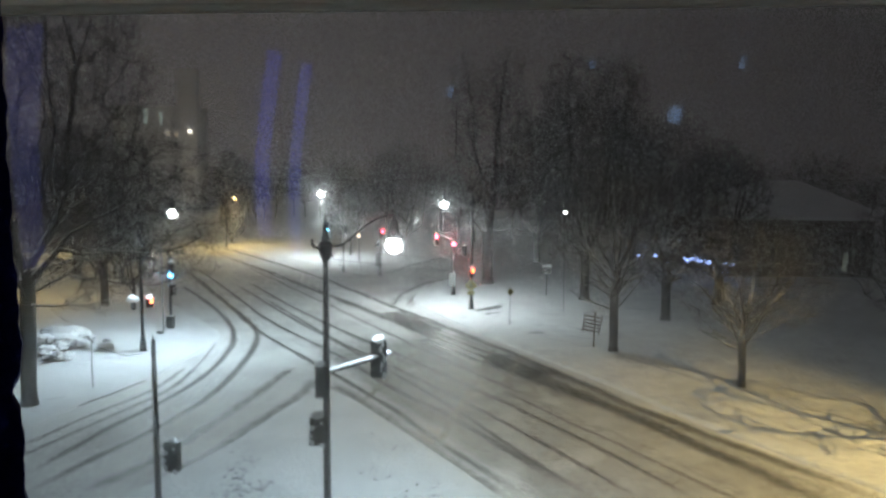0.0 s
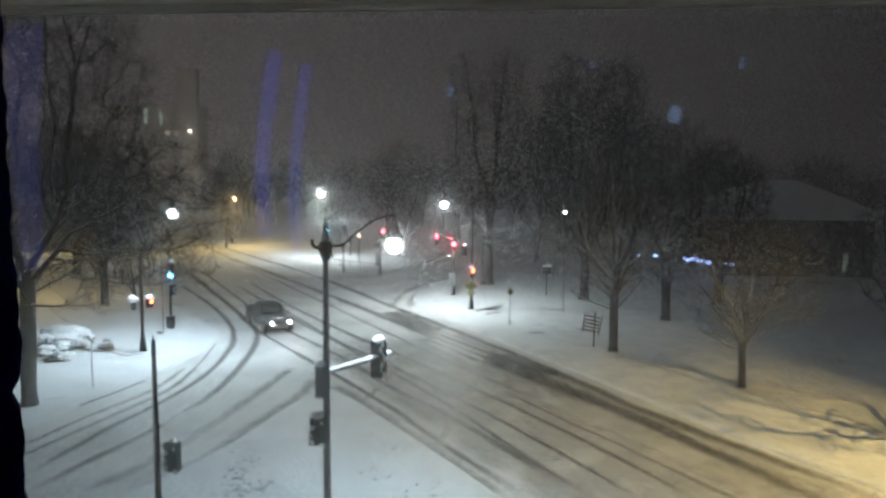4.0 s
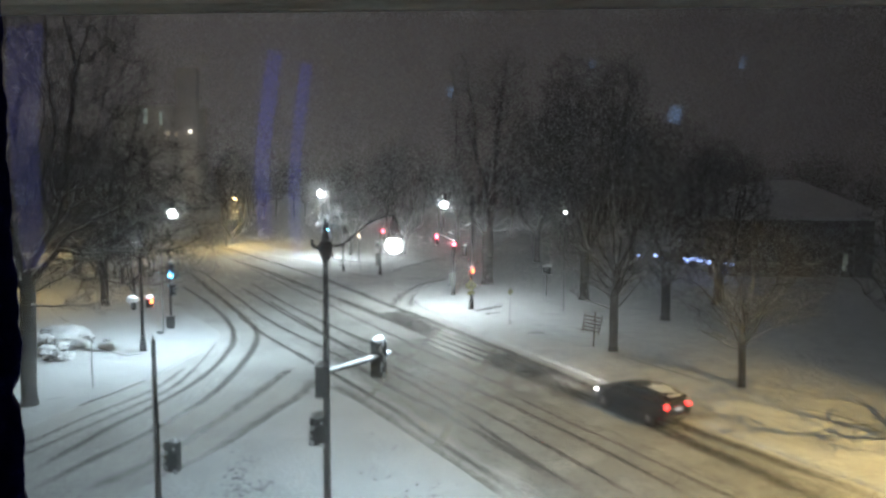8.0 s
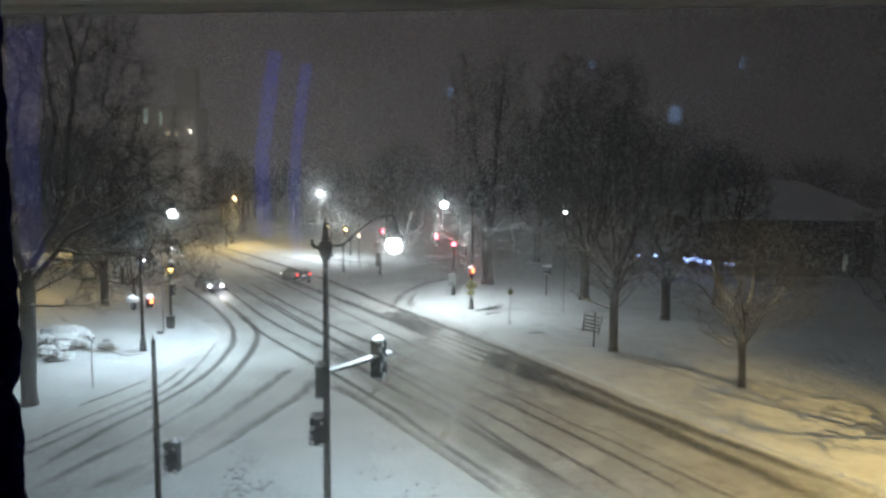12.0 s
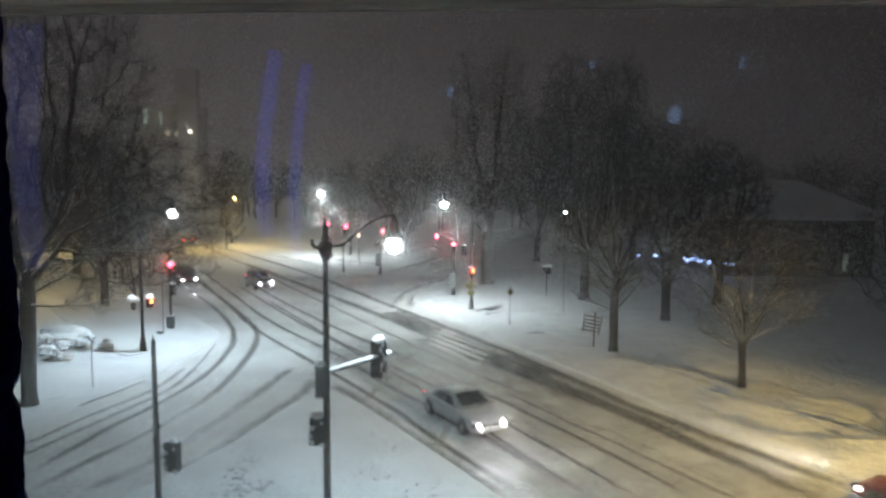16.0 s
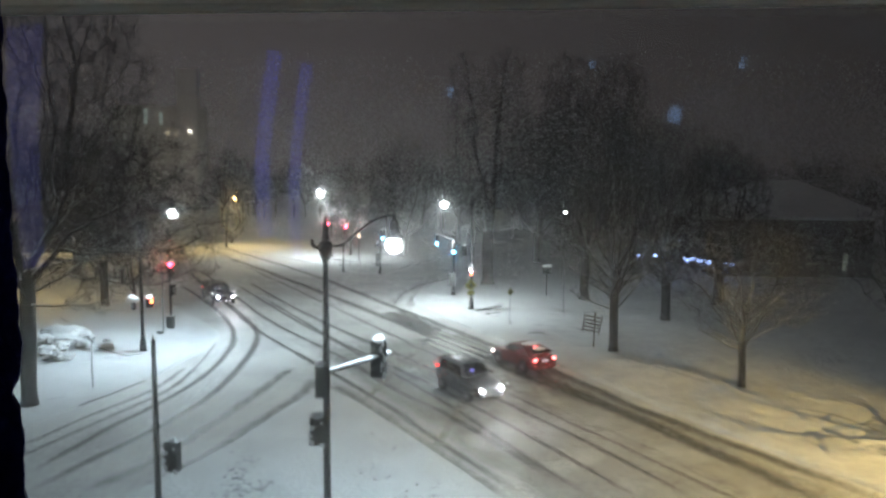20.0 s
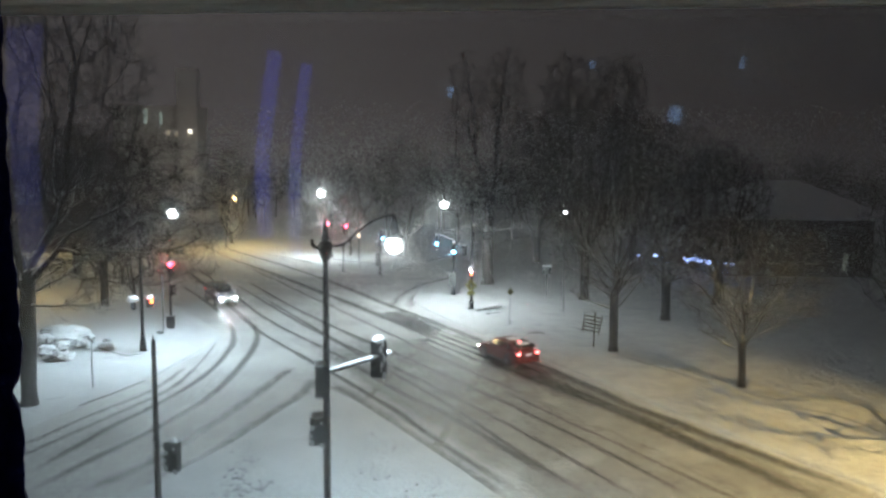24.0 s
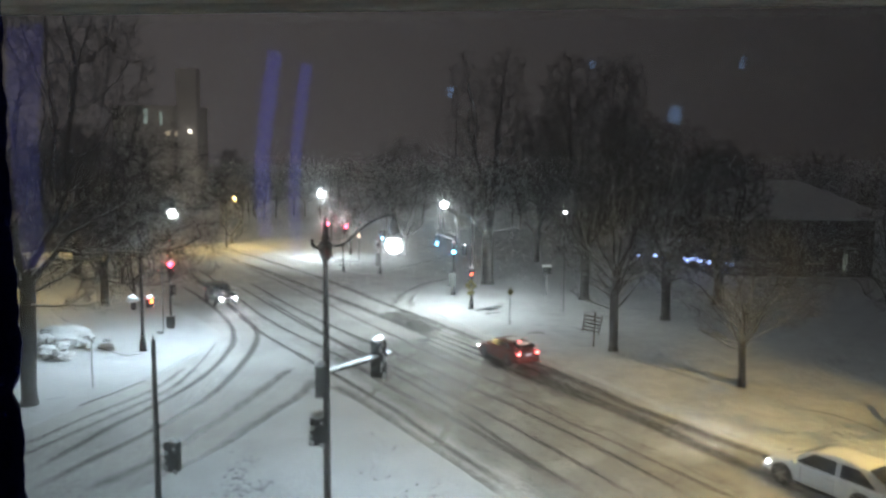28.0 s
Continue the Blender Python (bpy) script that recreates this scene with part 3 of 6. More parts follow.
    part("cloth", box(2.6, 0.002, 0.5, (0, 0, 0.25)), M_BLIND, bl)
    part("bottom_bar", box(2.6, 0.006, 0.006, (0, 0, -0.001), 0.002), M_BLIND, bl)
    # light tubes and small screens on the back wall
    def mirrored(px, pz, depth=2.29):
        """A place on the back wall that the pane shows in the direction (px, 1, pz)."""
        y = -depth
        k = 1.0 - y
        return Vector((px * k, y, 10.7 + pz * k))
    for pts, r, mat in (([(-0.234, 0.172), (-0.245, 0.1), (-0.254, 0.02), (-0.254, -0.05), (-0.25, -0.085)], 0.034, G_STRIP),
                        ([(-0.19, 0.155), (-0.2, 0.09), (-0.208, 0.02), (-0.21, -0.06), (-0.206, -0.11)], 0.026, G_STRIP),
                        ([(-0.56, 0.29), (-0.572, 0.16), (-0.583, 0.02), (-0.58, -0.13)], 0.05, G_STRIP_DIM),
                        ([(-0.595, 0.2), (-0.6, 0.1), (-0.597, -0.02), (-0.59, -0.11)], 0.02, G_STRIP_DIM)):
        t = thing("light_tube", pose(0, 0, 0), "blue glowing light tube on the dark room wall", "lamp", "blue light tubes")
        part("tube", tube(smooth3([mirrored(*p) for p in pts]), r, 8), mat, t)
    for px, pz, w, h, mat in ((0.32, 0.09, 0.055, 0.075, G_SCREEN), (0.41, 0.161, 0.024, 0.055, G_SCREEN), (0.203, 0.157, 0.026, 0.035, G_SCREEN), (0.008, 0.118, 0.026, 0.05, G_SCREEN)):
        at = mirrored(px, pz)
        s = thing("small_screen", pose(*at, 0, 0, 0), "small blue-lit display on the room wall", "screen", "small displays")
        part("face", box(w, 0.01, h, (0, 0.008, 0), 0.002, (0, 12, 0)), mat, s)
        part("housing", box(w * 1.2, 0.016, h * 1.2, (0, -0.004, 0), 0.003, (0, 12, 0)), M_FRAME, s)


def smooth3(pts):
    out = []
    p = [2 * pts[0] - pts[1]] + pts + [2 * pts[-1] - pts[-2]]
    for a, b, c, d in zip(p, p[1:], p[2:], p[3:]):
        for i in range(5):
            t = i / 5
            out.append(0.5 * (2 * b + (c - a) * t + (2 * a - 5 * b + 4 * c - d) * t * t + (3 * b - a - 3 * c + d) * t ** 3))
    return out + [p[-2]]


room()


# ---- trees ----
def grow(rnd, p, d, length, r, level, top, segs, spread, lift):
    """One branch in short wandering steps, with side branches."""
    steps = 4 if level < 3 else 3 if level < top else 2
    step = length / steps
    for i in range(steps):
        d = (d + Vector((rnd.gauss(0, 0.11), rnd.gauss(0, 0.11), rnd.gauss(lift, 0.08)))).normalized()
        if p.z < 2.6:
            d.z = max(d.z, 0.15)
        q = p + d * step
        r1 = r * (0.82 if level else 0.88)
        segs.append((level, p, q, r, r1))
        p, r = q, r1
        if level < top and (level > 0 or i == steps - 1):
            kids = 2 if level else rnd.choice((4, 5, 5))
            for k in range(kids):
                side = d.orthogonal().normalized()
                side.rotate(Matrix.Rotation(rnd.uniform(0, 6.28) if level else 6.28 * (k + rnd.random() * 0.5) / kids, 3, d))
                ang = spread * rnd.uniform(0.6, 1.25)
                nd = (d * math.cos(ang) + side * math.sin(ang)).normalized()
                grow(rnd, p, nd, length * rnd.uniform(0.5, 0.75) if level else length * rnd.uniform(0.9, 1.4), r * (0.62 if level else 0.6), level + 1, top, segs, spread, lift)


def seg_mesh(name, segs, sides, mat, min_r=0.0):
    """All branch pieces of one tree part in one mesh."""
    n = len(segs)
    p0 = np.array([s[1] for s in segs], float)
    p1 = np.array([s[2] for s in segs], float)
    r0 = np.maximum(np.array([s[3] for s in segs], float), min_r)
    r1 = np.maximum(np.array([s[4] for s in segs], float), min_r)
    d = p1 - p0
    d /= np.linalg.norm(d, axis=1, keepdims=True) + 1e-9
    ref = np.where(np.abs(d[:, 2:3]) > 0.9, np.array([[1.0, 0, 0]]), np.array([[0, 0, 1.0]]))
    u = np.cross(d, ref)
    u /= np.linalg.norm(u, axis=1, keepdims=True)
    v = np.cross(d, u)
    ang = np.arange(sides) * 2 * math.pi / sides + math.pi / 2
    ring = u[:, None, :] * np.cos(ang)[None, :, None] + v[:, None, :] * np.sin(ang)[None, :, None]
    a = p0[:, None, :] + ring * r0[:, None, None]
    b = (p1 + d * (r1 * 0.3)[:, None])[:, None, :] + ring * r1[:, None, None]
    verts = np.concatenate([a, b], axis=1).reshape(-1, 3)
    base = (np.arange(n) * 2 * sides)[:, None, None]
    k = np.arange(sides)
    quad = np.stack([k, (k + 1) % sides, (k + 1) % sides + sides, k + sides], axis=1)[None]
    faces = (base + quad).reshape(-1)
    me = bpy.data.meshes.new(name)
    me.vertices.add(len(verts))
    me.vertices.foreach_set("co", verts.ravel())
    me.loops.add(len(faces))
    me.loops.foreach_set("vertex_index", faces)
    me.polygons.add(len(faces) // 4)
    me.polygons.foreach_set("loop_start", np.arange(0, len(faces), 4))
    me.update(calc_edges=True)
    me.validate()
    b2 = bmesh.new()
    b2.from_mesh(me)
    bmesh.ops.recalc_face_normals(b2, faces=b2.faces)
    b2.to_mesh(me)
    b2.free()
    me.materials.append(mat)
    return me


def colonise(rng, nodes, parent, goals, step, kill, rise=0.05, wander=0.16, rounds=90):
    """Grows a branch skeleton towards scattered goals, each one ending the search once it is reached."""
    pos, par = [np.array(p, float) for p in nodes], list(parent)
    way = [np.array((0, 0, 1.0)) for _ in pos]
    near = np.zeros(len(goals), int)
    dist = np.full(len(goals), 1e9)
    fresh = list(range(len(pos)))
    forks = collections.Counter()
    for _ in range(rounds):
        p = np.array([pos[i] for i in fresh])
        for k in range(0, len(p), 64):
            d = np.linalg.norm(goals[:, None, :] - p[None, k:k + 64, :], axis=2)
            j = d.argmin(axis=1)
            dj = d[np.arange(len(goals)), j]
            better = dj < dist
            dist[better] = dj[better]
            near[better] = np.array(fresh)[k + j[better]]
        keep = dist > kill
        goals, near, dist = goals[keep], near[keep], dist[keep]
        if not len(goals):
            break
        pull = (goals - np.array(pos)[near]) / dist[:, None]
        total = {}
        for n, v in zip(near, pull):
            total[n] = total.get(n, 0) + v
        fresh = []
        for n, v in total.items():
            if forks[n] >= 3:
                continue
            d = v / (np.linalg.norm(v) + 1e-9) + 0.35 * way[n] + rng.normal(0, wander, 3)
            d[2] += rise
            d /= np.linalg.norm(d) + 1e-9
            forks[n] += 1
            fresh.append(len(pos))
            pos.append(pos[n] + d * step)
            par.append(int(n))
            way.append(d)
        if not fresh:
            break
    return np.array(pos), par, np.array(way)


def sprig(rng, p, d, long, r, fine):
    """A forked spray of twigs."""
    steps = 3
    for i in range(steps):
        d = d / (np.linalg.norm(d) + 1e-9) + rng.normal(0, 0.22, 3)
        d[2] += 0.06
        d /= np.linalg.norm(d)
        q = p + d * long / steps
        fine.append((0, p, q, r * (0.9 - 0.15 * i), r * (0.75 - 0.15 * i)))
        side = d * 0.7 + rng.normal(0, 0.6, 3)
        side /= np.linalg.norm(side)
        fine.append((0, q, q + side * long * rng.uniform(0.25, 0.5), r * 0.6, r * 0.4))
        p = q


def tree(at, trunk_r, first, crown, seed, label, goals=1200, step=0.45, twig_r=0.012, twigs=3, twig_long=0.6, bark=None, twig=None, group="park trees", rise=0.05, lean=0.02, forks=5, spread=48, ribs=0, boughs=()):
    """A bare tree: root flare and trunk, limbs that reach into the crown's lobes (x, y, z, rx, ry, rz, share), and fine twigs."""
    rng = np.random.default_rng(seed)
    t = thing("tree", pose(at[0], at[1], 0.12), label, "tree", group)
    # goals fill the lobes, more of them towards the outside
    cloud = []
    for x, y, z, rx, ry, rz, share in crown:
        q = rng.normal(0, 1, (int(goals * share), 3))
        q /= np.linalg.norm(q, axis=1, keepdims=True)
        q *= rng.uniform(0.12, 1, (len(q), 1)) ** 0.45
        cloud.append(q * (rx, ry, rz) + (x, y, z))
    cloud = np.concatenate(cloud)
    cloud = cloud[cloud[:, 2] > 1.7]
    stem, p, d = [], np.array((0, 0, 0.2)), np.array((0, 0, 1.0))
    while p[2] < first:
        stem.append(p.copy())
        d = d + rng.normal(0, lean, 3) * (1, 1, 0)
        d /= np.linalg.norm(d)
        p = p + d * step
    # a leader goes on into the crown, and straight main limbs leave trunk and leader
    start, root = list(stem), [-1] + list(range(len(stem) - 1))
    cx, cy, cz, rx, ry, rz, _ = crown[0]
    if ribs:
        while start[-1][2] < cz - rz * 0.35:
            d = d + rng.normal(0, 0.06, 3) * (1, 1, 0)
            d /= np.linalg.norm(d)
            root.append(len(start) - 1)
            start.append(start[-1] + d * step)
    spine = len(start)
    least = {}
    for k in range(forks + ribs):
        az = 2.4 * k + rng.uniform(-0.3, 0.3)
        up = radians(90 - spread * rng.uniform(0.35, 1.2)) if k < forks else radians(rng.uniform(10, 62))
        way_out = np.array((math.cos(up) * math.cos(az), math.cos(up) * math.sin(az), math.sin(up)))
        n = max(0, len(stem) - 1 - int(rng.integers(0, 4))) if k < forks else int(len(stem) - 2 + (spine - len(stem)) * 0.8 * (k - forks) / max(1, ribs))
        # as far as three quarters of the way to the crown's skin
        reach = 5 if k < forks else max(4, int(0.72 * min(rx, ry) * rng.uniform(0.75, 1.1) * (1 - 0.2 * (k - forks) / max(1, ribs)) / step))
        for j in range(reach):
            way_out = way_out + rng.normal(0, 0.07, 3)
            way_out[2] += 0.02
            way_out /= np.linalg.norm(way_out)
            start.append(start[n] + way_out * step)
            root.append(n)
            n = len(start) - 1
            if k >= forks:
                least[n] = trunk_r * (0.24 - 0.15 * j / reach)
    pos, par, way = colonise(rng, start, root, cloud, step, step * 1.1, rise)
    # girth: each piece carries what grows from it
    kids = [0] * len(pos)
    for n in par[1:]:
        kids[n] += 1
    tips = max(2, sum(k == 0 for k in kids))
    power = math.log(tips) / math.log(trunk_r / twig_r)
    girth = np.zeros(len(pos))
    for n in range(len(pos) - 1, -1, -1):
        girth[n] = max(girth[n], twig_r ** power)
        if par[n] >= 0:
            girth[par[n]] += girth[n]
    r = girth ** (1 / power)
    for n, k in least.items():
        r[n] = max(r[n], k)
    trunk, limbs, fine = [(0, np.array((0, 0, -0.25)), pos[0], trunk_r * 1.5, trunk_r * 1.08)], [], []
    edge = max(0.03, twig_r * 2.2)
    for n in range(1, len(pos)):
        a, top = pos[par[n]], pos[n]
        seg = (0, a, top, min(r[par[n]], r[n] * 1.25), r[n])
        (trunk if n < len(stem) else limbs if r[n] > edge else fine).append(seg)
        if r[n] < edge * 1.6:
            for _ in range(twigs if kids[n] else twigs + 2):
                sprig(rng, a + (top - a) * rng.uniform(0.2, 1), way[n] * 0.6 + rng.normal(0, 0.5, 3), twig_long * rng.uniform(0.5, 1.1), twig_r, fine)
    # long single boughs under a load of snow: height, azimuth, slope, length
    for z, az, slope, long in boughs:
        laden = []
        p, d = np.array((0, 0, z)), np.array((math.cos(az), math.sin(az), slope))
        for j in range(9):
            d = d / np.linalg.norm(d) + rng.normal(0, 0.15, 3)
            q = p + d / np.linalg.norm(d) * long / 9
            laden.append((0, p, q, 0.085 - 0.007 * j, 0.08 - 0.007 * j))
            if j > 1:
                for _ in range(3):
                    sprig(rng, q, d + rng.normal(0, 0.55, 3), 1.1, max(twig_r, 0.022), laden)
            p = q
        new("snowy_bough", seg_mesh("snowy_bough", laden, 5, M_LADEN)).parent = t
    for nm, segs, sides, mat in (("trunk", trunk, 12, M_BARK), ("limbs", limbs, 7, bark or M_BARK), ("crown", fine, 3, twig or M_TWIG)):
        if segs:
            me = seg_mesh(nm, segs, sides, mat)
            if sides > 3:
                me.shade_smooth()
            new(nm, me).parent = t
    return t


# the corner tree: tall crown, a broad lobe over the street and low snowy limbs
tree((-19.0, 31.8), 0.33, 6.4, ((-0.5, 0, 14.5, 6.3, 6, 8.5, 0.62), (3.0, 1, 9.6, 6.6, 5, 3.0, 0.2), (4.4, 0, 6.6, 4.8, 4, 1.4, 0.05)), 11, "tall bare tree with dense snow-dusted twigs by the street corner", 4000, 0.5, 0.011, 3, 0.9, bark=M_LIMB_SNOW, group="corner trees", lean=0.008, forks=5, spread=38, boughs=((5.0, 0.3, 0.7, 9.0), (4.7, 0.1, 0.02, 3.4), (6.2, 0.6, 0.35, 8.0)))
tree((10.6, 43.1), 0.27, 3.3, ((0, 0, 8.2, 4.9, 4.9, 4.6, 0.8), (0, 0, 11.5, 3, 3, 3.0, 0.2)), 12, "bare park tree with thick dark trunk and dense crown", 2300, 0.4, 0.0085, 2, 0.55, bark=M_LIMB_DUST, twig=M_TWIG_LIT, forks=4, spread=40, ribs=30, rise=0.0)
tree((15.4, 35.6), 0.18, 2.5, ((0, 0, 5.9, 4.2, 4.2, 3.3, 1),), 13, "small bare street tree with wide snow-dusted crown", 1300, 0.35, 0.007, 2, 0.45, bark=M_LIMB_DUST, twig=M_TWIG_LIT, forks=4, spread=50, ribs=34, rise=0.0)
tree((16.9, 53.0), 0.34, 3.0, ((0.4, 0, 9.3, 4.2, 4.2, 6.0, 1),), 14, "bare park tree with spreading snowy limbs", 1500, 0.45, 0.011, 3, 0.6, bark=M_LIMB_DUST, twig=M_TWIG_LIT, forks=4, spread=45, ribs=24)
tree((4.5, 70.8), 0.55, 6.5, ((0, 0, 14.5, 4.6, 4.2, 7.6, 0.6), (-2.6, 0, 20.2, 1.8, 1.8, 3.0, 0.08), (1.8, 0, 20.6, 2.0, 1.8, 3.2, 0.12), (4.0, -1, 7.4, 4.2, 2.0, 0.8, 0.06)), 15, "very tall old bare tree beside the crossing", 1500, 0.55, 0.015, 3, 0.8, bark=M_LIMB_SNOW, boughs=((12.7, 3.2, 0.02, 5.6), (7.2, 3.3, 0.42, 9.0), (6.8, 3.0, -0.04, 5.0), (5.6, -0.2, -0.05, 5.0), (9.4, -0.4, 0.2, 4.5)))
tree((12.5, 61.9), 0.4, 5.0, ((0, 0, 12.0, 5.6, 5.6, 7.0, 0.74), (-2.0, 0, 18.0, 2.3, 2.3, 3.4, 0.12), (2.4, 0, 18.2, 2.6, 2.4, 3.4, 0.14)), 16, "very tall dark bare tree in the park", 3000, 0.5, 0.017, 3, 0.85, twig=M_FAR)
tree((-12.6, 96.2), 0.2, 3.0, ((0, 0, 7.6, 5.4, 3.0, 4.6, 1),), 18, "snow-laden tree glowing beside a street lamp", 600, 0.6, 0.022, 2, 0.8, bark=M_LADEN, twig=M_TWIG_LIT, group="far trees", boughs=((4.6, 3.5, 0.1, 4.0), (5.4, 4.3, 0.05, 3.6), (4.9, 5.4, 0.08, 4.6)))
tree((19.9, 26.0), 0.26, 4.0, ((-0.5, -1.0, 6.0, 2.9, 2.8, 1.6, 1),), 19, "bare street tree at the kerb under the sodium lamp", 130, 0.55, 0.03, 1, 0.6, bark=M_LIMB_SNOW, forks=8, spread=75)
tree((27.0, 41.0), 0.3, 3.0, ((0, 0, 6.6, 3.6, 3.6, 3.8, 1),), 20, "bare park tree set back from the road", 700, 0.45, 0.009, 3, 0.6)
tree((23.5, 60.0), 0.35, 3.2, ((0, 0, 8.6, 4.2, 4.2, 5.4, 1),), 21, "dense dark bare tree in the park", 1200, 0.5, 0.015, 3, 0.8, twig=M_FAR)
tree((-27.5, 57.0), 0.3, 3.2, ((0, 0, 9.0, 4.6, 4.6, 5.6, 1),), 22, "bare garden tree behind the street corner", 800, 0.5, 0.014, 3, 0.8, group="corner trees")
tree((-33.0, 46.0), 0.33, 3.6, ((0, 0, 10.5, 5.2, 5.2, 6.4, 1),), 23, "bare garden tree behind the shrubs", 300, 0.7, 0.014, 2, 0.7, group="corner trees")
tree((-39.0, 75.0), 0.33, 3.5, ((0, 0, 10.0, 5.0, 5.0, 6.0, 1),), 24, "bare garden tree along the far road", 900, 0.6, 0.018, 3, 0.9, group="corner trees")
tree((-26.0, 41.0), 0.22, 2.6, ((0, 0, 7.2, 3.8, 3.8, 4.8, 1),), 25, "slender bare garden tree with snowy twigs", 400, 0.55, 0.010, 2, 0.6, twig=M_TWIG_LIT, group="corner trees")
tree((-25.5, 30.5), 0.3, 4.5, ((0, 0, 12.5, 5.5, 5.5, 8.0, 1),), 26, "tall bare tree at the garden edge", 400, 0.7, 0.012, 2, 0.7, group="corner trees")
for k, (x, y, h) in enumerate(((-27.3, 62.0, 7.5), (-31.2, 68.5, 9.0), (-35.0, 75.0, 8.5))):
    tree((x, y), 0.16, 1.6, ((0, 0, h * 0.58, h * 0.34, h * 0.34, h * 0.4, 1),), 60 + k, "bushy small tree with snowy twigs along the kerb", 600, 0.4, 0.013, 3, 0.5, twig=M_TWIG_LIT, group="corner trees")
tree((-33.5, 112.0), 0.3, 1.8, ((0, 0, 9.0, 2.9, 2.9, 6.0, 1),), 27, "dense dark evergreen-like tree by the far road", 600, 0.6, 0.05, 4, 0.9, group="far trees")
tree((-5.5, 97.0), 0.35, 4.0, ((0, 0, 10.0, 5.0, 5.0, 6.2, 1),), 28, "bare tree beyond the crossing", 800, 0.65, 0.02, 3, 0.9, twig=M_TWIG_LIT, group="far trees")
tree((12.0, 90.0), 0.4, 4.5, ((0, 0, 12.4, 5.2, 5.2, 7.4, 1),), 29, "bare tree beyond the crossing in the dark", 900, 0.65, 0.022, 3, 0.9, twig=M_FAR, group="far trees")
tree((22.0, 82.0), 0.4, 4.5, ((0, 0, 12.0, 5.4, 5.4, 7.0, 1),), 30, "bare dark tree in the deep park", 900, 0.65, 0.022, 3, 0.9, twig=M_FAR, group="far trees")


def far_woods():
    rnd = random.Random(77)
    segs = []
    for k in range(50):
        if k < 34:
            x, y = rnd.uniform(-14, 110), rnd.uniform(105, 165)
            x += (y - 105) * 0.3
        else:
            x, y = rnd.uniform(-130, -42), rnd.uniform(70, 170)
            if x > -30 - (y - 70) * 0.75 - 14:
                x -= 30
        h = rnd.uniform(11, 19)
        base, tr = Vector((x, y, 0)), rnd.uniform(0.2, 0.35)
        segs.append((0, base, base + Vector((0, 0, h * 0.3)), tr, tr * 0.9))
        for j in range(5):
            a = rnd.uniform(0, 6.28)
            ang = rnd.uniform(0.15, 0.8)
            grow(rnd, base + Vector((0, 0, h * 0.28)), Vector((math.sin(ang) * math.cos(a), math.sin(ang) * math.sin(a), math.cos(ang))), h * 0.36, tr * 0.6, 1, 3, segs, 0.7, 0.07)
    for k in range(14):
        base = Vector((-60 + 2.4 * k + rnd.uniform(-1.5, 1.5), rnd.uniform(176, 192), 0))
        h, tr = rnd.uniform(10, 17), rnd.uniform(0.2, 0.35)
        segs.append((0, base, base + Vector((0, 0, h * 0.3)), tr, tr * 0.9))
        for j in range(5):
            a, ang = rnd.uniform(0, 6.28), rnd.uniform(0.15, 0.9)
            grow(rnd, base + Vector((0, 0, h * 0.28)), Vector((math.sin(ang) * math.cos(a), math.sin(ang) * math.sin(a), math.cos(ang))), h * 0.36, tr * 0.6, 1, 3, segs, 0.7, 0.05)
    ob = new("far_woods", seg_mesh("far_woods", segs, 3, M_FAR, 0.05))
    tagged(ob, "dark bare woods in the distance beyond the crossing", "woods", kind="stuff")


far_woods()


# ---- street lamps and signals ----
SHUTTERS = []  # (shutter, hinge, [(seconds, open)]): added covers that stand in for switching lights


def lens_cell(head, z, light, size=0.3, states=None):
    """One lens of a signal head that faces local +x: lit disc, visor and an added hinged shutter for off."""
    r = size / 2
    part("lens", turned([(r * 0.96, 0), (r * 0.9, 0.02), (r * 0.5, 0.035)], 16, (0.1, 0, z), axis="x"), light if light else M_LENS_OFF, head)
    v = bmesh.new()
    rows = []
    for x, cut in ((0.1, 0.25), (0.22, 0.15), (0.34, 0.0)):
        rows.append([v.verts.new((x, (r + 0.012) * math.cos(a), z + (r + 0.012) * math.sin(a))) for a in (math.pi * (-0.25 + cut * 0.5) + k * math.pi * (1.5 - cut) / 10 for k in range(11))])
    for a, b in zip(rows, rows[1:]):
        for k in range(10):
            v.faces.new((a[k], a[k + 1], b[k + 1], b[k]))
    bmesh.ops.solidify(v, geom=v.faces[:], thickness=0.006)
    part("visor", v, M_HOUSING, head)
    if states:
        s = part("shutter", turned([(r * 1.02, 0), (r * 1.02, 0.008)], 16, (0, 0, -r), axis="x"), M_LENS_OFF, head, "added dark shutter that hides the lit lens")
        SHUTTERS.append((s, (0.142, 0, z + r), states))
    return head


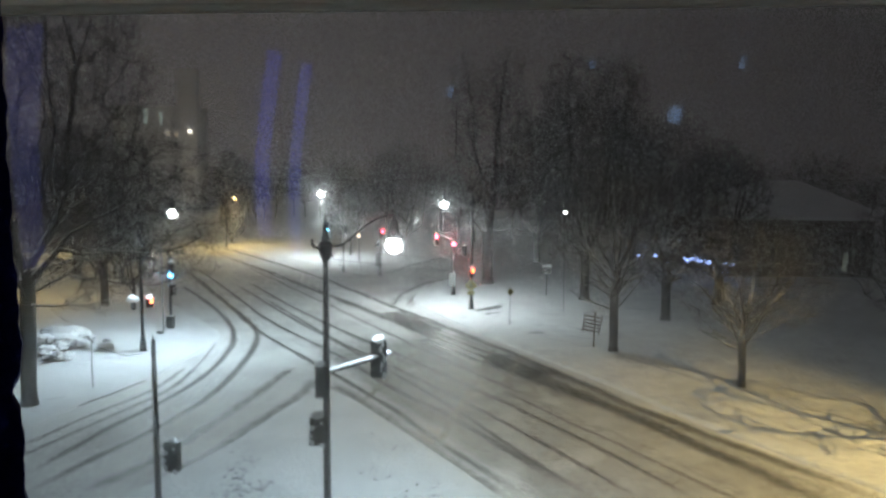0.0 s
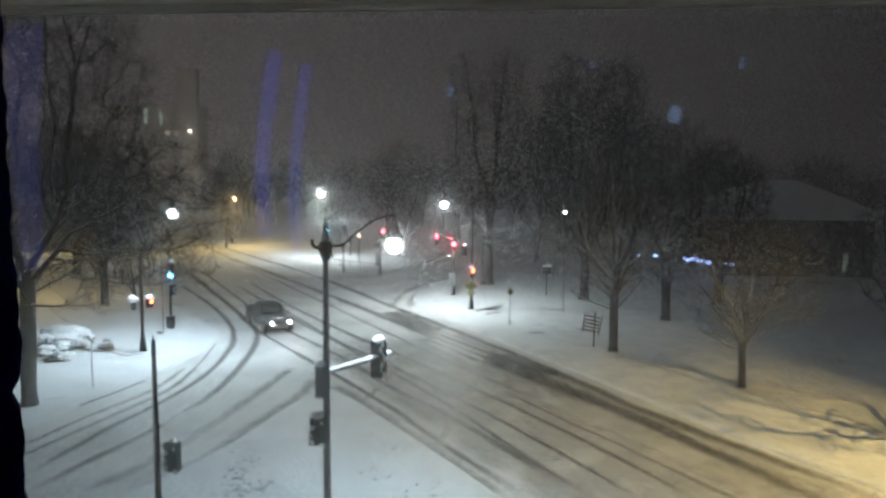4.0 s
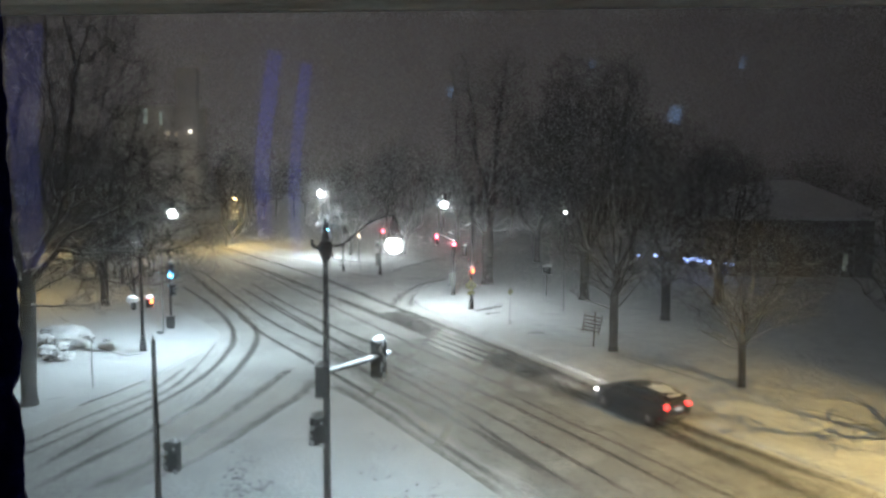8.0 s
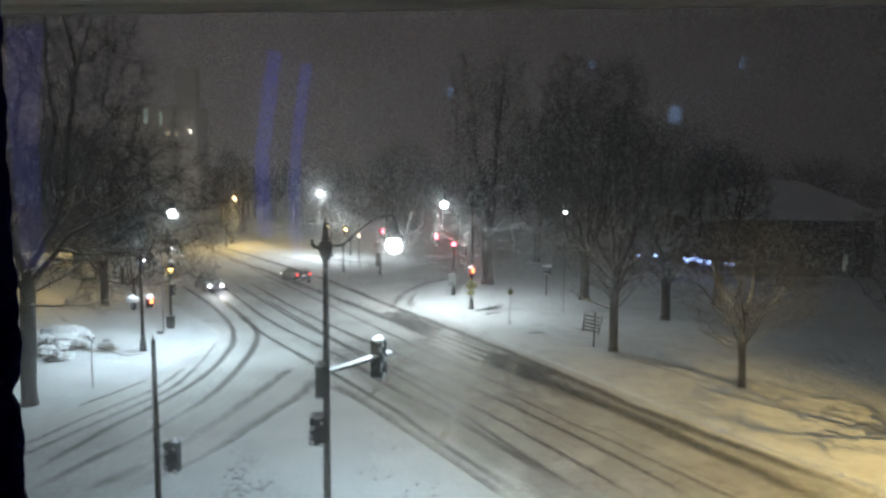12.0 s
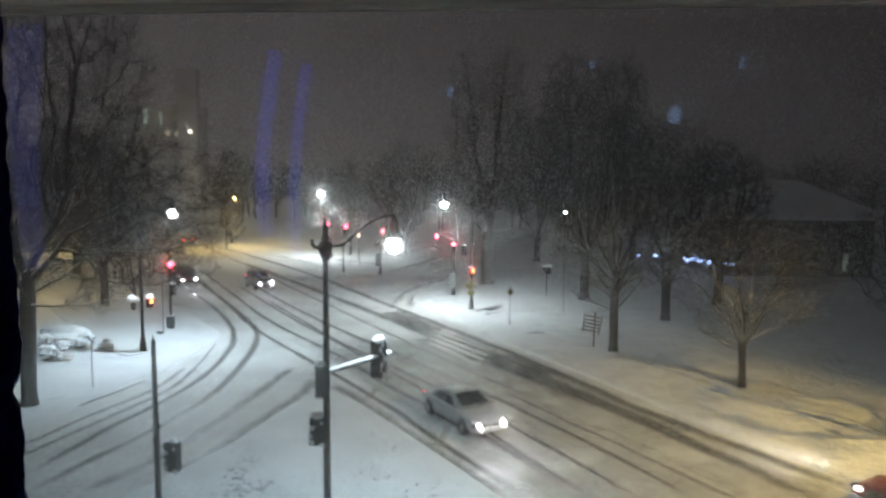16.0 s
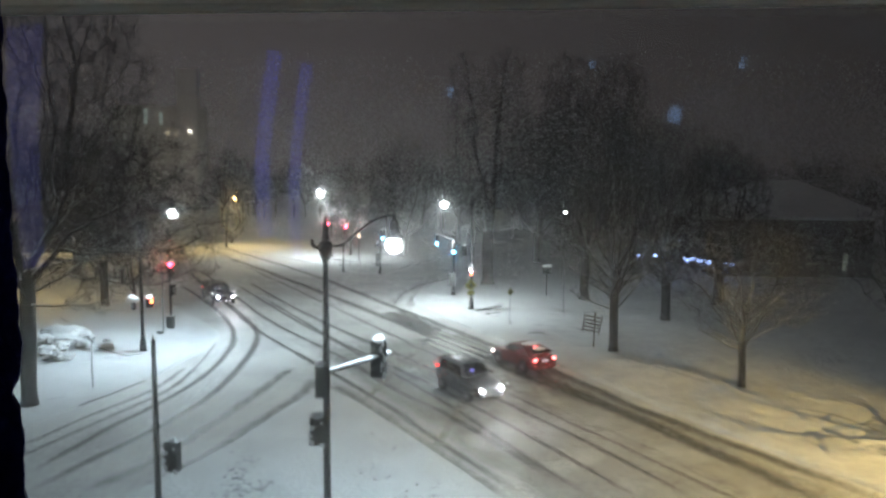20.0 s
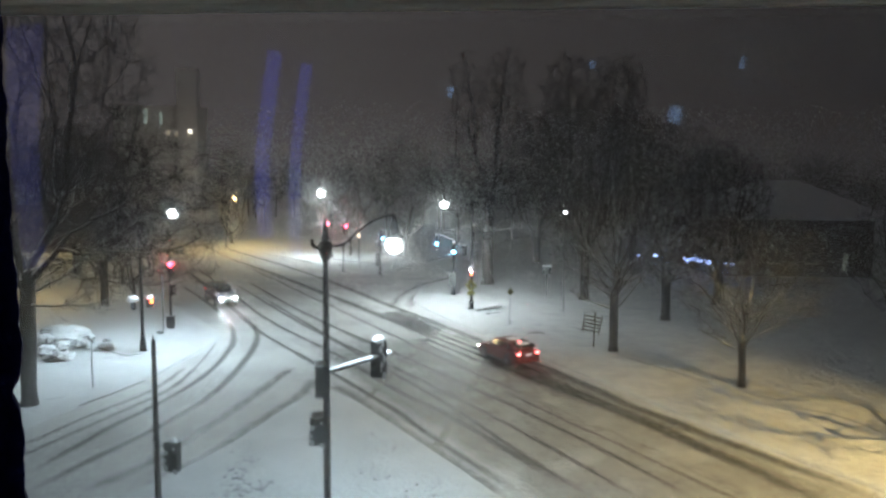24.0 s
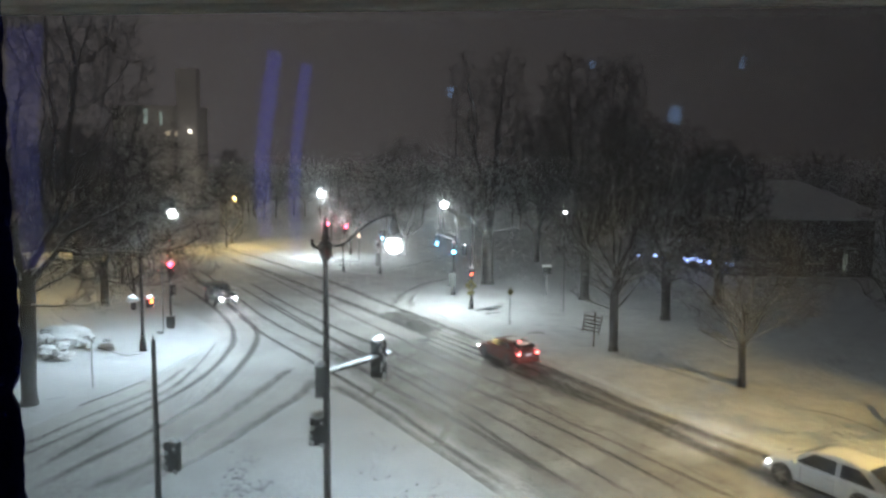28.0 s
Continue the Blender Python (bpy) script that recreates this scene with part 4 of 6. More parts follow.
def signal_head(parent, at, turn, lights=(None, None, None), states=(None, None, None), size=0.3, snow=True, plate=False):
    """A three-lens traffic signal head with back box, door frames and snow on top."""
    k = size / 0.3
    cell = 0.355 * k
    h = part("signal_head", box(0.2 * k, 0.345 * k, cell * 3, (0, 0, 0), 0.02), M_HOUSING, parent, "dark three-lens traffic signal head", 40)
    h.matrix_basis = pose(*at, 0, 0, turn)
    for i in range(3):
        lens_cell(h, cell * (1 - i), lights[i], size, states[i])
    part("bracket", tube([(-0.05, 0, cell * 1.5), (-0.05, 0, cell * 1.5 + 0.09)], 0.03, 8), M_IRON, h)
    if plate:
        part("backplate", box(0.015, 0.48, cell * 3 + 0.08, (-0.06, 0, 0), 0.005), M_HOUSING, h, "flat black backplate")
        for j in range(7):
            part("snow_patch", lump(0.045 + 0.015 * math.sin(j * 2.3), (-0.1, -0.12 + 0.06 * math.sin(j * 1.7), 0.46 - 0.16 * j), (0.6, 0.9, 1.9), j, 0.5, 2), M_SNOWCAP, h, "", 60)
    if snow:
        part("snow_cap", lump(0.2 * k, (0.02, 0, cell * 1.5 + 0.06), (1.05, 0.95, 0.62), 3, 0.3, 2), M_SNOWCAP, h, "rounded cap of snow", 60)
    return h


def walk_head(parent, at, turn, hand=None, snow=0.27, tall=0.62, countdown=None, white=None, states=(None, None, None)):
    """A pedestrian signal head that faces local +x."""
    h = part("walk_signal", box(0.2, 0.42, tall, (0, 0, 0), 0.02), M_HOUSING, parent, "boxy pedestrian signal head", 40)
    h.matrix_basis = pose(*at, 0, 0, turn)
    for kind, light, z, st in ((0, hand, 0.12, states[0]), (1, white, 0.12, states[1]), (2, countdown, -0.19, states[2])):
        if light:
            d = 0.012 if kind == 2 else 0.0
            b = bmesh.new()
            if kind == 0:
                box(0.01, 0.16, 0.2, (0.108, 0.1, z - 0.05), 0.004, bm=b)
                for j in range(4):
                    box(0.01, 0.03, 0.13, (0.108, 0.04 + j * 0.04, z + 0.1), 0.003, bm=b)
            elif kind == 1:
                box(0.01, 0.08, 0.2, (0.108, -0.1, z + 0.02), 0.004, bm=b)
                box(0.01, 0.17, 0.05, (0.108, -0.1, z + 0.03), 0.004, (0, 0, 0), bm=b)
                box(0.01, 0.06, 0.16, (0.108, -0.08, z - 0.1), 0.004, (20, 0, 0), bm=b)
            else:
                for j in (-0.07, 0.07):
                    box(0.01, 0.03, 0.2, (0.108, j - 0.04, z), 0.003, bm=b)
                    box(0.01, 0.08, 0.03, (0.108, j, z + 0.085), 0.003, bm=b)
                    box(0.01, 0.08, 0.03, (0.108, j, z), 0.003, bm=b)
            part("symbol", b, light, h)
            # the symbol always glows; an added plate swings over it for off
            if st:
                s = part("shutter", box(0.006, 0.38 if kind == 2 else 0.19, 0.24 if kind == 2 else 0.34, (0, (0.1, -0.1, 0)[kind], -0.12 if kind == 2 else -0.17)), M_LENS_OFF, h, "added dark plate that hides the lit symbol")
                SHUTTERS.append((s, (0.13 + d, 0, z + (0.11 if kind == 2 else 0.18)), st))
    part("hood", box(0.22, 0.42, 0.015, (0.2, 0, tall / 2), 0.005, (0, 8, 0)), M_HOUSING, h)
    if tall > 0.7:
        for sy, sz, r in ((0.17, -0.3, 0.09), (0.15, 0.12, 0.08), (-0.12, -tall / 2 + 0.02, 0.08), (0.19, -0.1, 0.07), (-0.1, 0.24, 0.06)):
            part("snow_patch", lump(r, (-0.09, sy, sz), (0.6, 0.9, 1.3), 2, 0.4, 2), M_SNOWCAP, h, "", 60)
        part("rear_door", box(0.02, 0.34, tall - 0.1, (-0.105, 0, 0), 0.008), M_HOUSING, h)
        part("louvre", box(0.06, 0.44, 0.02, (-0.09, 0, 0.16), 0.005), M_HOUSING, h)
    if snow:
        part("snow_cap", lump(snow, (0.02, 0, tall / 2 + 0.03), (1.0, 0.9, 0.6), 5, 0.3, 2), M_SNOWCAP, h, "rounded cap of snow", 60)
    return h


def iron_post(t, height, r=0.085, base=True):
    """A fluted tapering black post with a stepped base and collar."""
    part("pole", tube([(0, 0, 0), (0, 0, 0.9), (0, 0, height * 0.6), (0, 0, height)], [r * 1.25, r * 1.1, r, r * 0.75], 12), M_IRON, t, "", 50)
    if base:
        part("base", turned([(r * 2.6, 0), (r * 2.6, 0.12), (r * 2.1, 0.2), (r * 1.9, 0.6), (r * 1.5, 0.75), (r * 1.35, 0.95)], 14), M_IRON, t, "", 40)
    part("collar", turned([(r * 1.1, height * 0.6), (r * 1.35, height * 0.6 + 0.03), (r * 1.1, height * 0.6 + 0.08)], 12), M_IRON, t)


def pendant_lamp(t, at, mat, size=1.0):
    """A teardrop pendant luminaire under its arm."""
    x, y, z = at
    lum = part("lantern", turned([(0.05, 0.95), (0.07, 0.78), (0.13, 0.72), (0.15, 0.5), (0.2 * size, 0.36), (0.2 * size, 0.27 * size)], 18, at), M_IRON, t, "dark pendant lamp housing", 40)
    part("canopy", turned([(0.36 * size, 0.26 * size), (0.36 * size, 0.28 * size), (0.2 * size, 0.36)], 20, at), M_IRON, lum, "flat dark lamp canopy")
    part("globe", turned([(0.12 * size, 0.28 * size), (0.22 * size, 0.2 * size), (0.28 * size, 0.08 * size), (0.285 * size, -0.04 * size), (0.23 * size, -0.17 * size), (0.13 * size, -0.25 * size), (0.01, -0.28 * size)], 18, at), mat, lum, "glowing white glass globe", 60)


def lamp_post(at, lamp_at, watts, colour, mat, label, z0=0.12, size=1.0, scroll=False, group="street lamps", shape="SPOT", **beam):
    """A lamp post whose curved arm reaches from the top of the pole to a pendant lamp."""
    t = thing("street_lamp", pose(at[0], at[1], z0), label, "street lamp", group)
    rel = Vector((lamp_at[0] - at[0], lamp_at[1] - at[1], lamp_at[2] - z0))
    top = rel.z + 0.25
    iron_post(t, top, 0.095)
    flat = Vector((rel.x, rel.y, 0))
    up = Vector((0, 0, 1))
    root = up * (top - 0.05)
    arm = [root + flat * 0.02 - up * 0.05, root + flat * 0.16 - up * 0.08, root + flat * 0.28, root + flat * 0.5 + up * 0.35, root + flat * 0.72 + up * 0.62, root + flat * 0.88 + up * 0.7, root + flat + up * 0.7]
    part("arm", tube(smooth3(arm), 0.042, 8), M_IRON, t, "", 50)
    if scroll:
        hook = [root - flat * 0.02 - up * 0.05, root - flat * 0.1 - up * 0.1, root - flat * 0.17 - up * 0.0, root - flat * 0.17 + up * 0.14]
        part("scroll", tube(smooth3(hook), 0.05, 8), M_IRON, t, "", 50)
    part("finial", turned([(0.07, top), (0.12, top + 0.08), (0.09, top + 0.16), (0.07, top + 0.3), (0.085, top + 0.42), (0.05, top + 0.52), (0.02, top + 0.68)], 12), M_IRON, t, "", 40)
    part("head_collar", turned([(0.09, top - 0.55), (0.17, top - 0.32), (0.21, top - 0.1), (0.12, top + 0.03)], 12), M_IRON, t, "", 40)
    pendant_lamp(t, rel, mat, size)
    street_light("street_light", (lamp_at[0], lamp_at[1], lamp_at[2] - 0.34), watts, colour, shape=shape, **beam)
    return t


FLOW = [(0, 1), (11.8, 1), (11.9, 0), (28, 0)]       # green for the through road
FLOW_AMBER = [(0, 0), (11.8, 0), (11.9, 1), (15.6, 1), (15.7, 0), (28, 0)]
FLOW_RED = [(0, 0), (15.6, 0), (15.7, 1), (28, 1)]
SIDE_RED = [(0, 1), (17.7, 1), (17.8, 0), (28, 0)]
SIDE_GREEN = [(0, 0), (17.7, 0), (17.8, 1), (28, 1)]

# near lamp post with the signal arm
near = lamp_post((-3.25, 19.5), (-1.48, 21.2, 8.67), 2500, LAMP_WHITE, G_LAMP_NEAR, "tall black iron street lamp carrying a snowy signal arm", scroll=True, size=0.88)
arm = [(0, 0, 5.1), (0.5, 0.55, 5.12), (1.0, 1.12, 5.15), (1.62, 1.83, 5.2)]
part("signal_arm", tube(arm, [0.055, 0.05, 0.045, 0.04], 8), M_IRON, near, "", 50)
snow_on_arm = bmesh.new()
for k in range(16):
    f = 0.06 + 0.94 * k / 15
    lump(0.085 + 0.012 * math.sin(k * 2.1), (1.62 * f, 1.83 * f, 5.1 + 0.1 * f + 0.055), (1.15, 1.15, 0.7), k, 0.25, 2, snow_on_arm)
part("snow_ridge", snow_on_arm, M_SNOWCAP, near, "ridge of snow along the arm", 60)
signal_head(near, (1.33, 1.5, 5.13), 98, size=0.3, plate=True)
signal_head(near, (-0.16, -0.02, 4.85), 96, size=0.26)
walk_head(near, (-0.25, -0.08, 3.45), 100, snow=0.2, tall=0.82)

# slim post with a pedestrian head by the side street
slim = thing("signal_post", pose(-7.97, 19.2, 0.12), "slim black signal post with a pedestrian head", "signal post")
iron_post(slim, 5.95, 0.08)
part("finial", turned([(0.06, 5.95), (0.075, 6.0), (0.03, 6.08), (0.012, 6.2)], 10), M_IRON, slim)
walk_head(slim, (0.44, 0.0, 2.76), 78, snow=0.12, tall=0.85)
for z in (2.52, 3.04):
    part("bracket", tube([(0, 0, z), (0.36, 0, z + 0.02)], 0.022, 8), M_IRON, slim)

# left corner lamp
left = lamp_post((-18.1, 42.1), (-16.1, 42.1, 8.47), 6000, LAMP_WHITE, G_LAMP, "black street lamp on the snowy garden corner", size=0.85, cone=178, blend=0.06)
walk_head(left, (0.5, -0.05, 3.0), -60, G_HAND)
walk_head(left, (-0.5, 0.0, 2.85), -170, snow=0.4)
part("bracket", tube([(-0.45, 0, 3.3), (0.45, 0, 3.3)], 0.025, 8), M_IRON, left)

post = thing("signal_post", pose(-18.85, 48.5, 0.12), "signal post with two stacked heads and a control cabinet", "signal post")
iron_post(post, 4.9, 0.08)
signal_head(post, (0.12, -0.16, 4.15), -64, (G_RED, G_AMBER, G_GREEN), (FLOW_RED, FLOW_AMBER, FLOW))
signal_head(post, (0.1, -0.12, 2.75), -10, size=0.22)
part("control_box", box(0.46, 0.42, 0.8, (0.06, -0.24, 0.55), 0.02), M_HOUSING, post, "dark control cabinet at the foot of the post")
thin = thing("sign_post", pose(-18.95, 47.4, 0.12), "thin bare steel post on the corner", "post")
part("pole", tube([(0, 0, 0), (0, 0, 5.6)], 0.05, 8), M_GALV, thin, "", 50)
part("stub", box(0.35, 0.35, 0.25, (0.0, -0.6, 0.12), 0.05), M_BOX, thin)

# right corner lamp with signals and signs
right = lamp_post((2.34, 56.9), (0.05, 56.9, 8.56), 7200, LAMP_NEUTRAL, G_LAMP, "black street lamp on the park corner with walk signal", size=0.95, cone=177, blend=0.12)
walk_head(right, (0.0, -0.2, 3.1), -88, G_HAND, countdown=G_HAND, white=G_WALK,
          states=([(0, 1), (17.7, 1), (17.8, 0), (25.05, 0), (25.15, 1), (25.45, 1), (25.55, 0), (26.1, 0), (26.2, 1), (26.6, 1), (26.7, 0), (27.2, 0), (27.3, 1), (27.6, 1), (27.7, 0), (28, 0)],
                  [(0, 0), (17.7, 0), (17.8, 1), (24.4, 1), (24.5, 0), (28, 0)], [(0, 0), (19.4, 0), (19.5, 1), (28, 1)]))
signal_head(right, (-0.55, -0.1, 4.75), 150, size=0.22)
part("bracket", tube([(0, 0, 5.1), (-0.5, -0.1, 5.1)], 0.03, 8), M_IRON, right)


def diamond(t, at, s, turn):
    """A yellow warning plate on its corner, with a plain dark symbol."""
    p = part("warning_plate", box(0.01, s, s, (0, 0, 0), 0.003, (45, 0, 0)), M_YELLOW, t, "faded yellow diamond warning plate")
    p.matrix_basis = pose(*at, 0, 0, turn)
    part("symbol", box(0.006, s * 0.22, s * 0.55, (0.009, 0, 0)), M_BLACKBAR, p)
    part("symbol", box(0.006, s * 0.4, s * 0.12, (0.009, 0, -s * 0.1)), M_BLACKBAR, p)


diamond(right, (-0.05, -0.14, 1.98), 0.75, -88)
part("arrow_plate", box(0.01, 0.6, 0.3, (-0.05, -0.14, 1.35), 0.003, (0, 0, -88)), M_YELLOW, right)

mast = thing("signal_post", pose(0.97, 63.7, 0.12), "signal mast with a snowy arm and two heads", "signal post", "crossing signals")
iron_post(mast, 5.2, 0.09)
part("signal_arm", tube([(0, 0, 5.0), (-0.8, 3.6, 5.03), (-1.6, 7.3, 5.05)], 0.05, 8), M_IRON, mast)
part("snow_ridge", tube([(0, 0, 5.06), (-0.8, 3.6, 5.1), (-1.6, 7.3, 5.12)], 0.06, 8), M_SNOWCAP, mast, "ridge of snow along the arm", 60)
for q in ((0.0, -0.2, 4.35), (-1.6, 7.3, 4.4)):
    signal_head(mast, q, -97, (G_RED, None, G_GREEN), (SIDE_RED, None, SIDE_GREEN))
part("control_box", box(0.6, 0.45, 1.2, (-0.1, -0.25, 1.5), 0.02), M_BOX, mast, "pale control cabinet on the post")

mast2 = thing("signal_post", pose(-6.86, 77.1, 0.12), "far signal post on the crossing corner", "signal post", "crossing signals")
iron_post(mast2, 4.9, 0.08)
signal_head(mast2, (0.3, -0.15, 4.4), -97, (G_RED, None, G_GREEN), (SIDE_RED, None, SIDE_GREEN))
walk_head(mast2, (-0.3, -0.1, 3.3), 150)
part("control_box", box(0.5, 0.4, 1.5, (-0.2, -0.2, 1.7), 0.02), M_BOX, mast2, "pale control cabinet on the post")

mast3 = thing("signal_post", pose(-11.2, 79.2, 0.12), "far signal mast with a snowy double-headed arm", "signal post", "crossing signals")
iron_post(mast3, 5.4, 0.08)
part("signal_arm", tube([(0.3, 0, 5.2), (-1.8, 0, 5.5)], 0.05, 8), M_IRON, mast3)
part("snow_ridge", tube([(0.3, 0, 5.25), (-1.8, 0, 5.55)], 0.06, 8), M_SNOWCAP, mast3, "ridge of snow along the arm", 60)
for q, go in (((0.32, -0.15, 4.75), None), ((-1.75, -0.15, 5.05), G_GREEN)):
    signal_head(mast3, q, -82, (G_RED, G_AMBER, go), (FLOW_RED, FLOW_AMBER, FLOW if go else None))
walk_head(mast3, (0, -0.16, 3.1), -80, G_HAND)

lamp_post((-14.7, 93.0), (-16.1, 93.0, 8.47), 14500, LAMP_NEUTRAL, G_LAMP_FAR, "far street lamp beyond the crossing", size=1.25, cone=150, blend=0.6)
lamp_post((-32.4, 105.5), (-30.9, 105.0, 7.4), 5200, LAMP_SODIUM, G_SODIUM, "far sodium street lamp glowing orange", size=0.8)
lamp_post((24.2, 18.0), (22.3, 18.4, 13.0), 18500, LAMP_SODIUM, G_SODIUM, "sodium street lamp lighting the road verge orange", aim=(11.0, 30.0, 0), cone=80, blend=0.9, radius=0.07)
lamp_post((-47.5, 92.0), (-46.0, 92.0, 8.0), 3000, LAMP_SODIUM, G_SODIUM, "sodium street lamp behind the garden trees")
# added fill aimed up at the tower, so its walls match the hazy sky
lamp_post((-55.0, 176.0), (-56.0, 176.0, 6.0), 5200, (1.0, 0.9, 0.78), G_SODIUM, "added lamp that lifts the apartment tower to the sky's tone", size=0.25, aim=(-76, 205, 22), cone=120, blend=0.5)


def park_lamp(at, h, mat, watts, colour, label, s=1.0):
    t = thing("park_lamp", pose(at[0], at[1], 0.12), label, "lamp", "park lamps")
    part("pole", tube([(0, 0, 0), (0, 0, h - 0.38 * s)], [0.1 * s, 0.07 * s], 8), M_IRON, t, "", 50)
    part("globe", turned([(0.08 * s, h - 0.4 * s), (0.2 * s, h - 0.25 * s), (0.24 * s, h), (0.17 * s, h + 0.2 * s), (0.03 * s, h + 0.3 * s)], 14), mat, t, "glowing globe", 60)


park_lamp((9.65, 56.0), 8.0, G_LAMP, 0, LAMP_WHITE, "small round park lamp among dark trees", 0.36)
lamp_post((-36.5, 58.0), (-35.0, 58.0, 7.5), 1400, LAMP_SODIUM, G_SODIUM, "sodium street lamp in the gardens behind the corner", size=0.3)
park_lamp((-10.74, 90.0), 3.3, glow("warm_post_light", (1.0, 0.8, 0.6), 3.0), 0, LAMP_WHITE, "small warm lamp on a post beyond the crossing", 0.9)

# small posts and signs
for at, h, lab in (((-17.46, 34.6), 2.35, "thin steel post standing in the snow"), ((4.87, 50.4), 2.9, "thin post with a yellow diamond sign in the snow")):
    t = thing("sign_post", pose(*at, 0.12), lab, "sign")
    part("pole", tube([(0, 0, 0), (0, 0, h)], 0.03, 8), M_GALV, t, "", 50)
    if at[0] > 0:
        diamond(t, (0, -0.05, 2.5), 0.42, -60)
rack = thing("slatted_sign", pose(9.59, 44.1, 0.12), "leaning wooden slatted signboard on a single post", "sign")
part("post", tube([(0, 0, 0), (0.05, 0, 2.3)], 0.05, 8), M_WOOD, rack, "", 50)
for k in range(5):
    part("slat", box(1.3, 0.04, 0.09, (-0.05 - 0.04 * k, -0.05, 1.95 - 0.22 * k), 0.008, (0, 14, 20)), M_WOOD, rack)
for sx in (-0.55, 0.5):
    part("rail", box(0.06, 0.04, 1.25, (sx - 0.1, -0.0, 1.5 - sx * 0.25), 0.008, (0, 12, 20)), M_WOOD, rack)


board = thing("park_sign", pose(9.5, 64.2, 0.12), "boxy park notice board on a post under snow", "sign")
part("post", tube([(0, 0, 0), (0, 0, 2.1)], 0.06, 8), M_IRON, board, "", 50)
part("board", box(0.8, 0.16, 0.7, (0, 0, 2.3), 0.03), M_HOUSING, board, "dark boxed notice board", 40)
part("snow_cap", lump(0.5, (0, 0, 2.72), (1.05, 0.4, 0.3), 4, 0.25, 2), M_SNOWCAP, board, "", 60)


# fence and snowy shrubs
def shrub(at, r, seed, label):
    t = thing("shrub", pose(*at, 0.12), label, "shrub", "snowy shrubs")
    b = bmesh.new()
    rnd = random.Random(seed)
    for k in range(9):
        a = rnd.uniform(0, 6.28)
        d = rnd.uniform(0, 0.7) * r
        lump(r * rnd.uniform(0.3, 0.55), (d * math.cos(a), d * math.sin(a), r * rnd.uniform(0.15, 0.45)), (1, 1, rnd.uniform(0.6, 0.9)), seed + k, 0.5, 3, b)
    part("foliage", b, M_SHRUB, t, "", 60)
    segs = []
    for k in range(120):
        a, e = rnd.uniform(0, 6.28), rnd.uniform(0.2, 1.4)
        d = Vector((math.cos(a) * math.cos(e), math.sin(a) * math.cos(e), math.sin(e)))
        p = d * r * 0.6
        segs.append((3, p, p + (d + Vector((0, 0, 0.3))) * r * rnd.uniform(0.15, 0.4), 0.01, 0.006))
    ob = new("twigs", seg_mesh("twigs", segs, 3, M_TWIG_LIT))
    ob.parent = t


for k, (x, y, r) in enumerate(((-21.9, 39.6, 0.75), (-23.2, 41.2, 0.95), (-22.0, 43.0, 0.7), (-24.8, 43.6, 1.0), (-20.6, 42.6, 0.6), (-22.8, 37.4, 0.6), (-26.5, 41.5, 0.9))):
    shrub((x, y), r, 40 + k, "low winter shrub heaped with snow")
mound = lump(1, (-24.6, 44.6, 0.1), (2.3, 1.7, 0.9), 8, 0.35, 4)
tagged(finish("snow_mound", mound, M_SNOW, None, 60), "smooth mound of snow over a planting bed", "snow", kind="structure")

# low rails beyond the crossing
rail = thing("fence", pose(0, 0, 0.12), "low dark rail fence beyond the crossing", "fence")
for k in range(7):
    x, y = -13.5 + k * 1.3, 84.5 - k * 0.9
    part("post", tube([(x, y, 0), (x, y, 0.85)], 0.04, 6), M_IRON, rail)
part("rail", tube([(-13.5, 84.5, 0.8), (-5.7, 79.1, 0.8)], 0.04, 6), M_IRON, rail)


# ---- buildings in the dark ----
def pavilion():
    h = thing("pavilion", pose(1.6, 0, 0.1), "dark low park building with a broad snowy hipped roof", "building")
    part("wall", box(17.6, 16, 6.4, (37.2, 86, 3.2)), M_BRICK, h)
    b = bmesh.new()
    lo = [b.verts.new(p) for p in ((26.6, 76.5, 6.4), (47.2, 76.5, 6.4), (47.2, 95.5, 6.4), (26.6, 95.5, 6.4))]
    lo2 = [b.verts.new((v.co.x, v.co.y, 6.75)) for v in lo]
    hi = [b.verts.new(p) for p in ((37.0, 86, 10.7), (41.2, 86, 10.7))]
    b.faces.new(lo[::-1])
    for i in range(4):
        b.faces.new((lo[i], lo[(i + 1) % 4], lo2[(i + 1) % 4], lo2[i]))
    b.faces.new((lo2[0], lo2[1], hi[1], hi[0]))
    b.faces.new((lo2[1], lo2[2], hi[1]))
    b.faces.new((lo2[2], lo2[3], hi[0], hi[1]))
    b.faces.new((lo2[3], lo2[0], hi[0]))
    part("roof", b, M_SNOW, h, "broad hipped roof under snow")
    for x in range(4):
        if x != 3:
            w = part("window", box(1.5, 0.12, 2.0, (31 + x * 4.2, 77.95, 2.6), 0.02), M_GLASS_DARK, h)
            part("window_frame", box(1.7, 0.08, 0.12, (31 + x * 4.2, 77.94, 1.55), 0.02), M_RENDER, w)
    part("lit_door", box(0.5, 0.1, 1.9, (42.9, 77.93, 1.7), 0.02), glow("dim_door_light", (0.75, 0.85, 0.7), 0.12), h)


pavilion()
string = thing("light_string", pose(0, 0, 0), "string of small blue bulbs along a fence", "light string")
part("wire", tube([(20.8, 75, 2.62), (26, 75, 2.2), (31.1, 75, 1.75)], 0.015, 5), M_IRON, string)
rnd_s = random.Random(5)
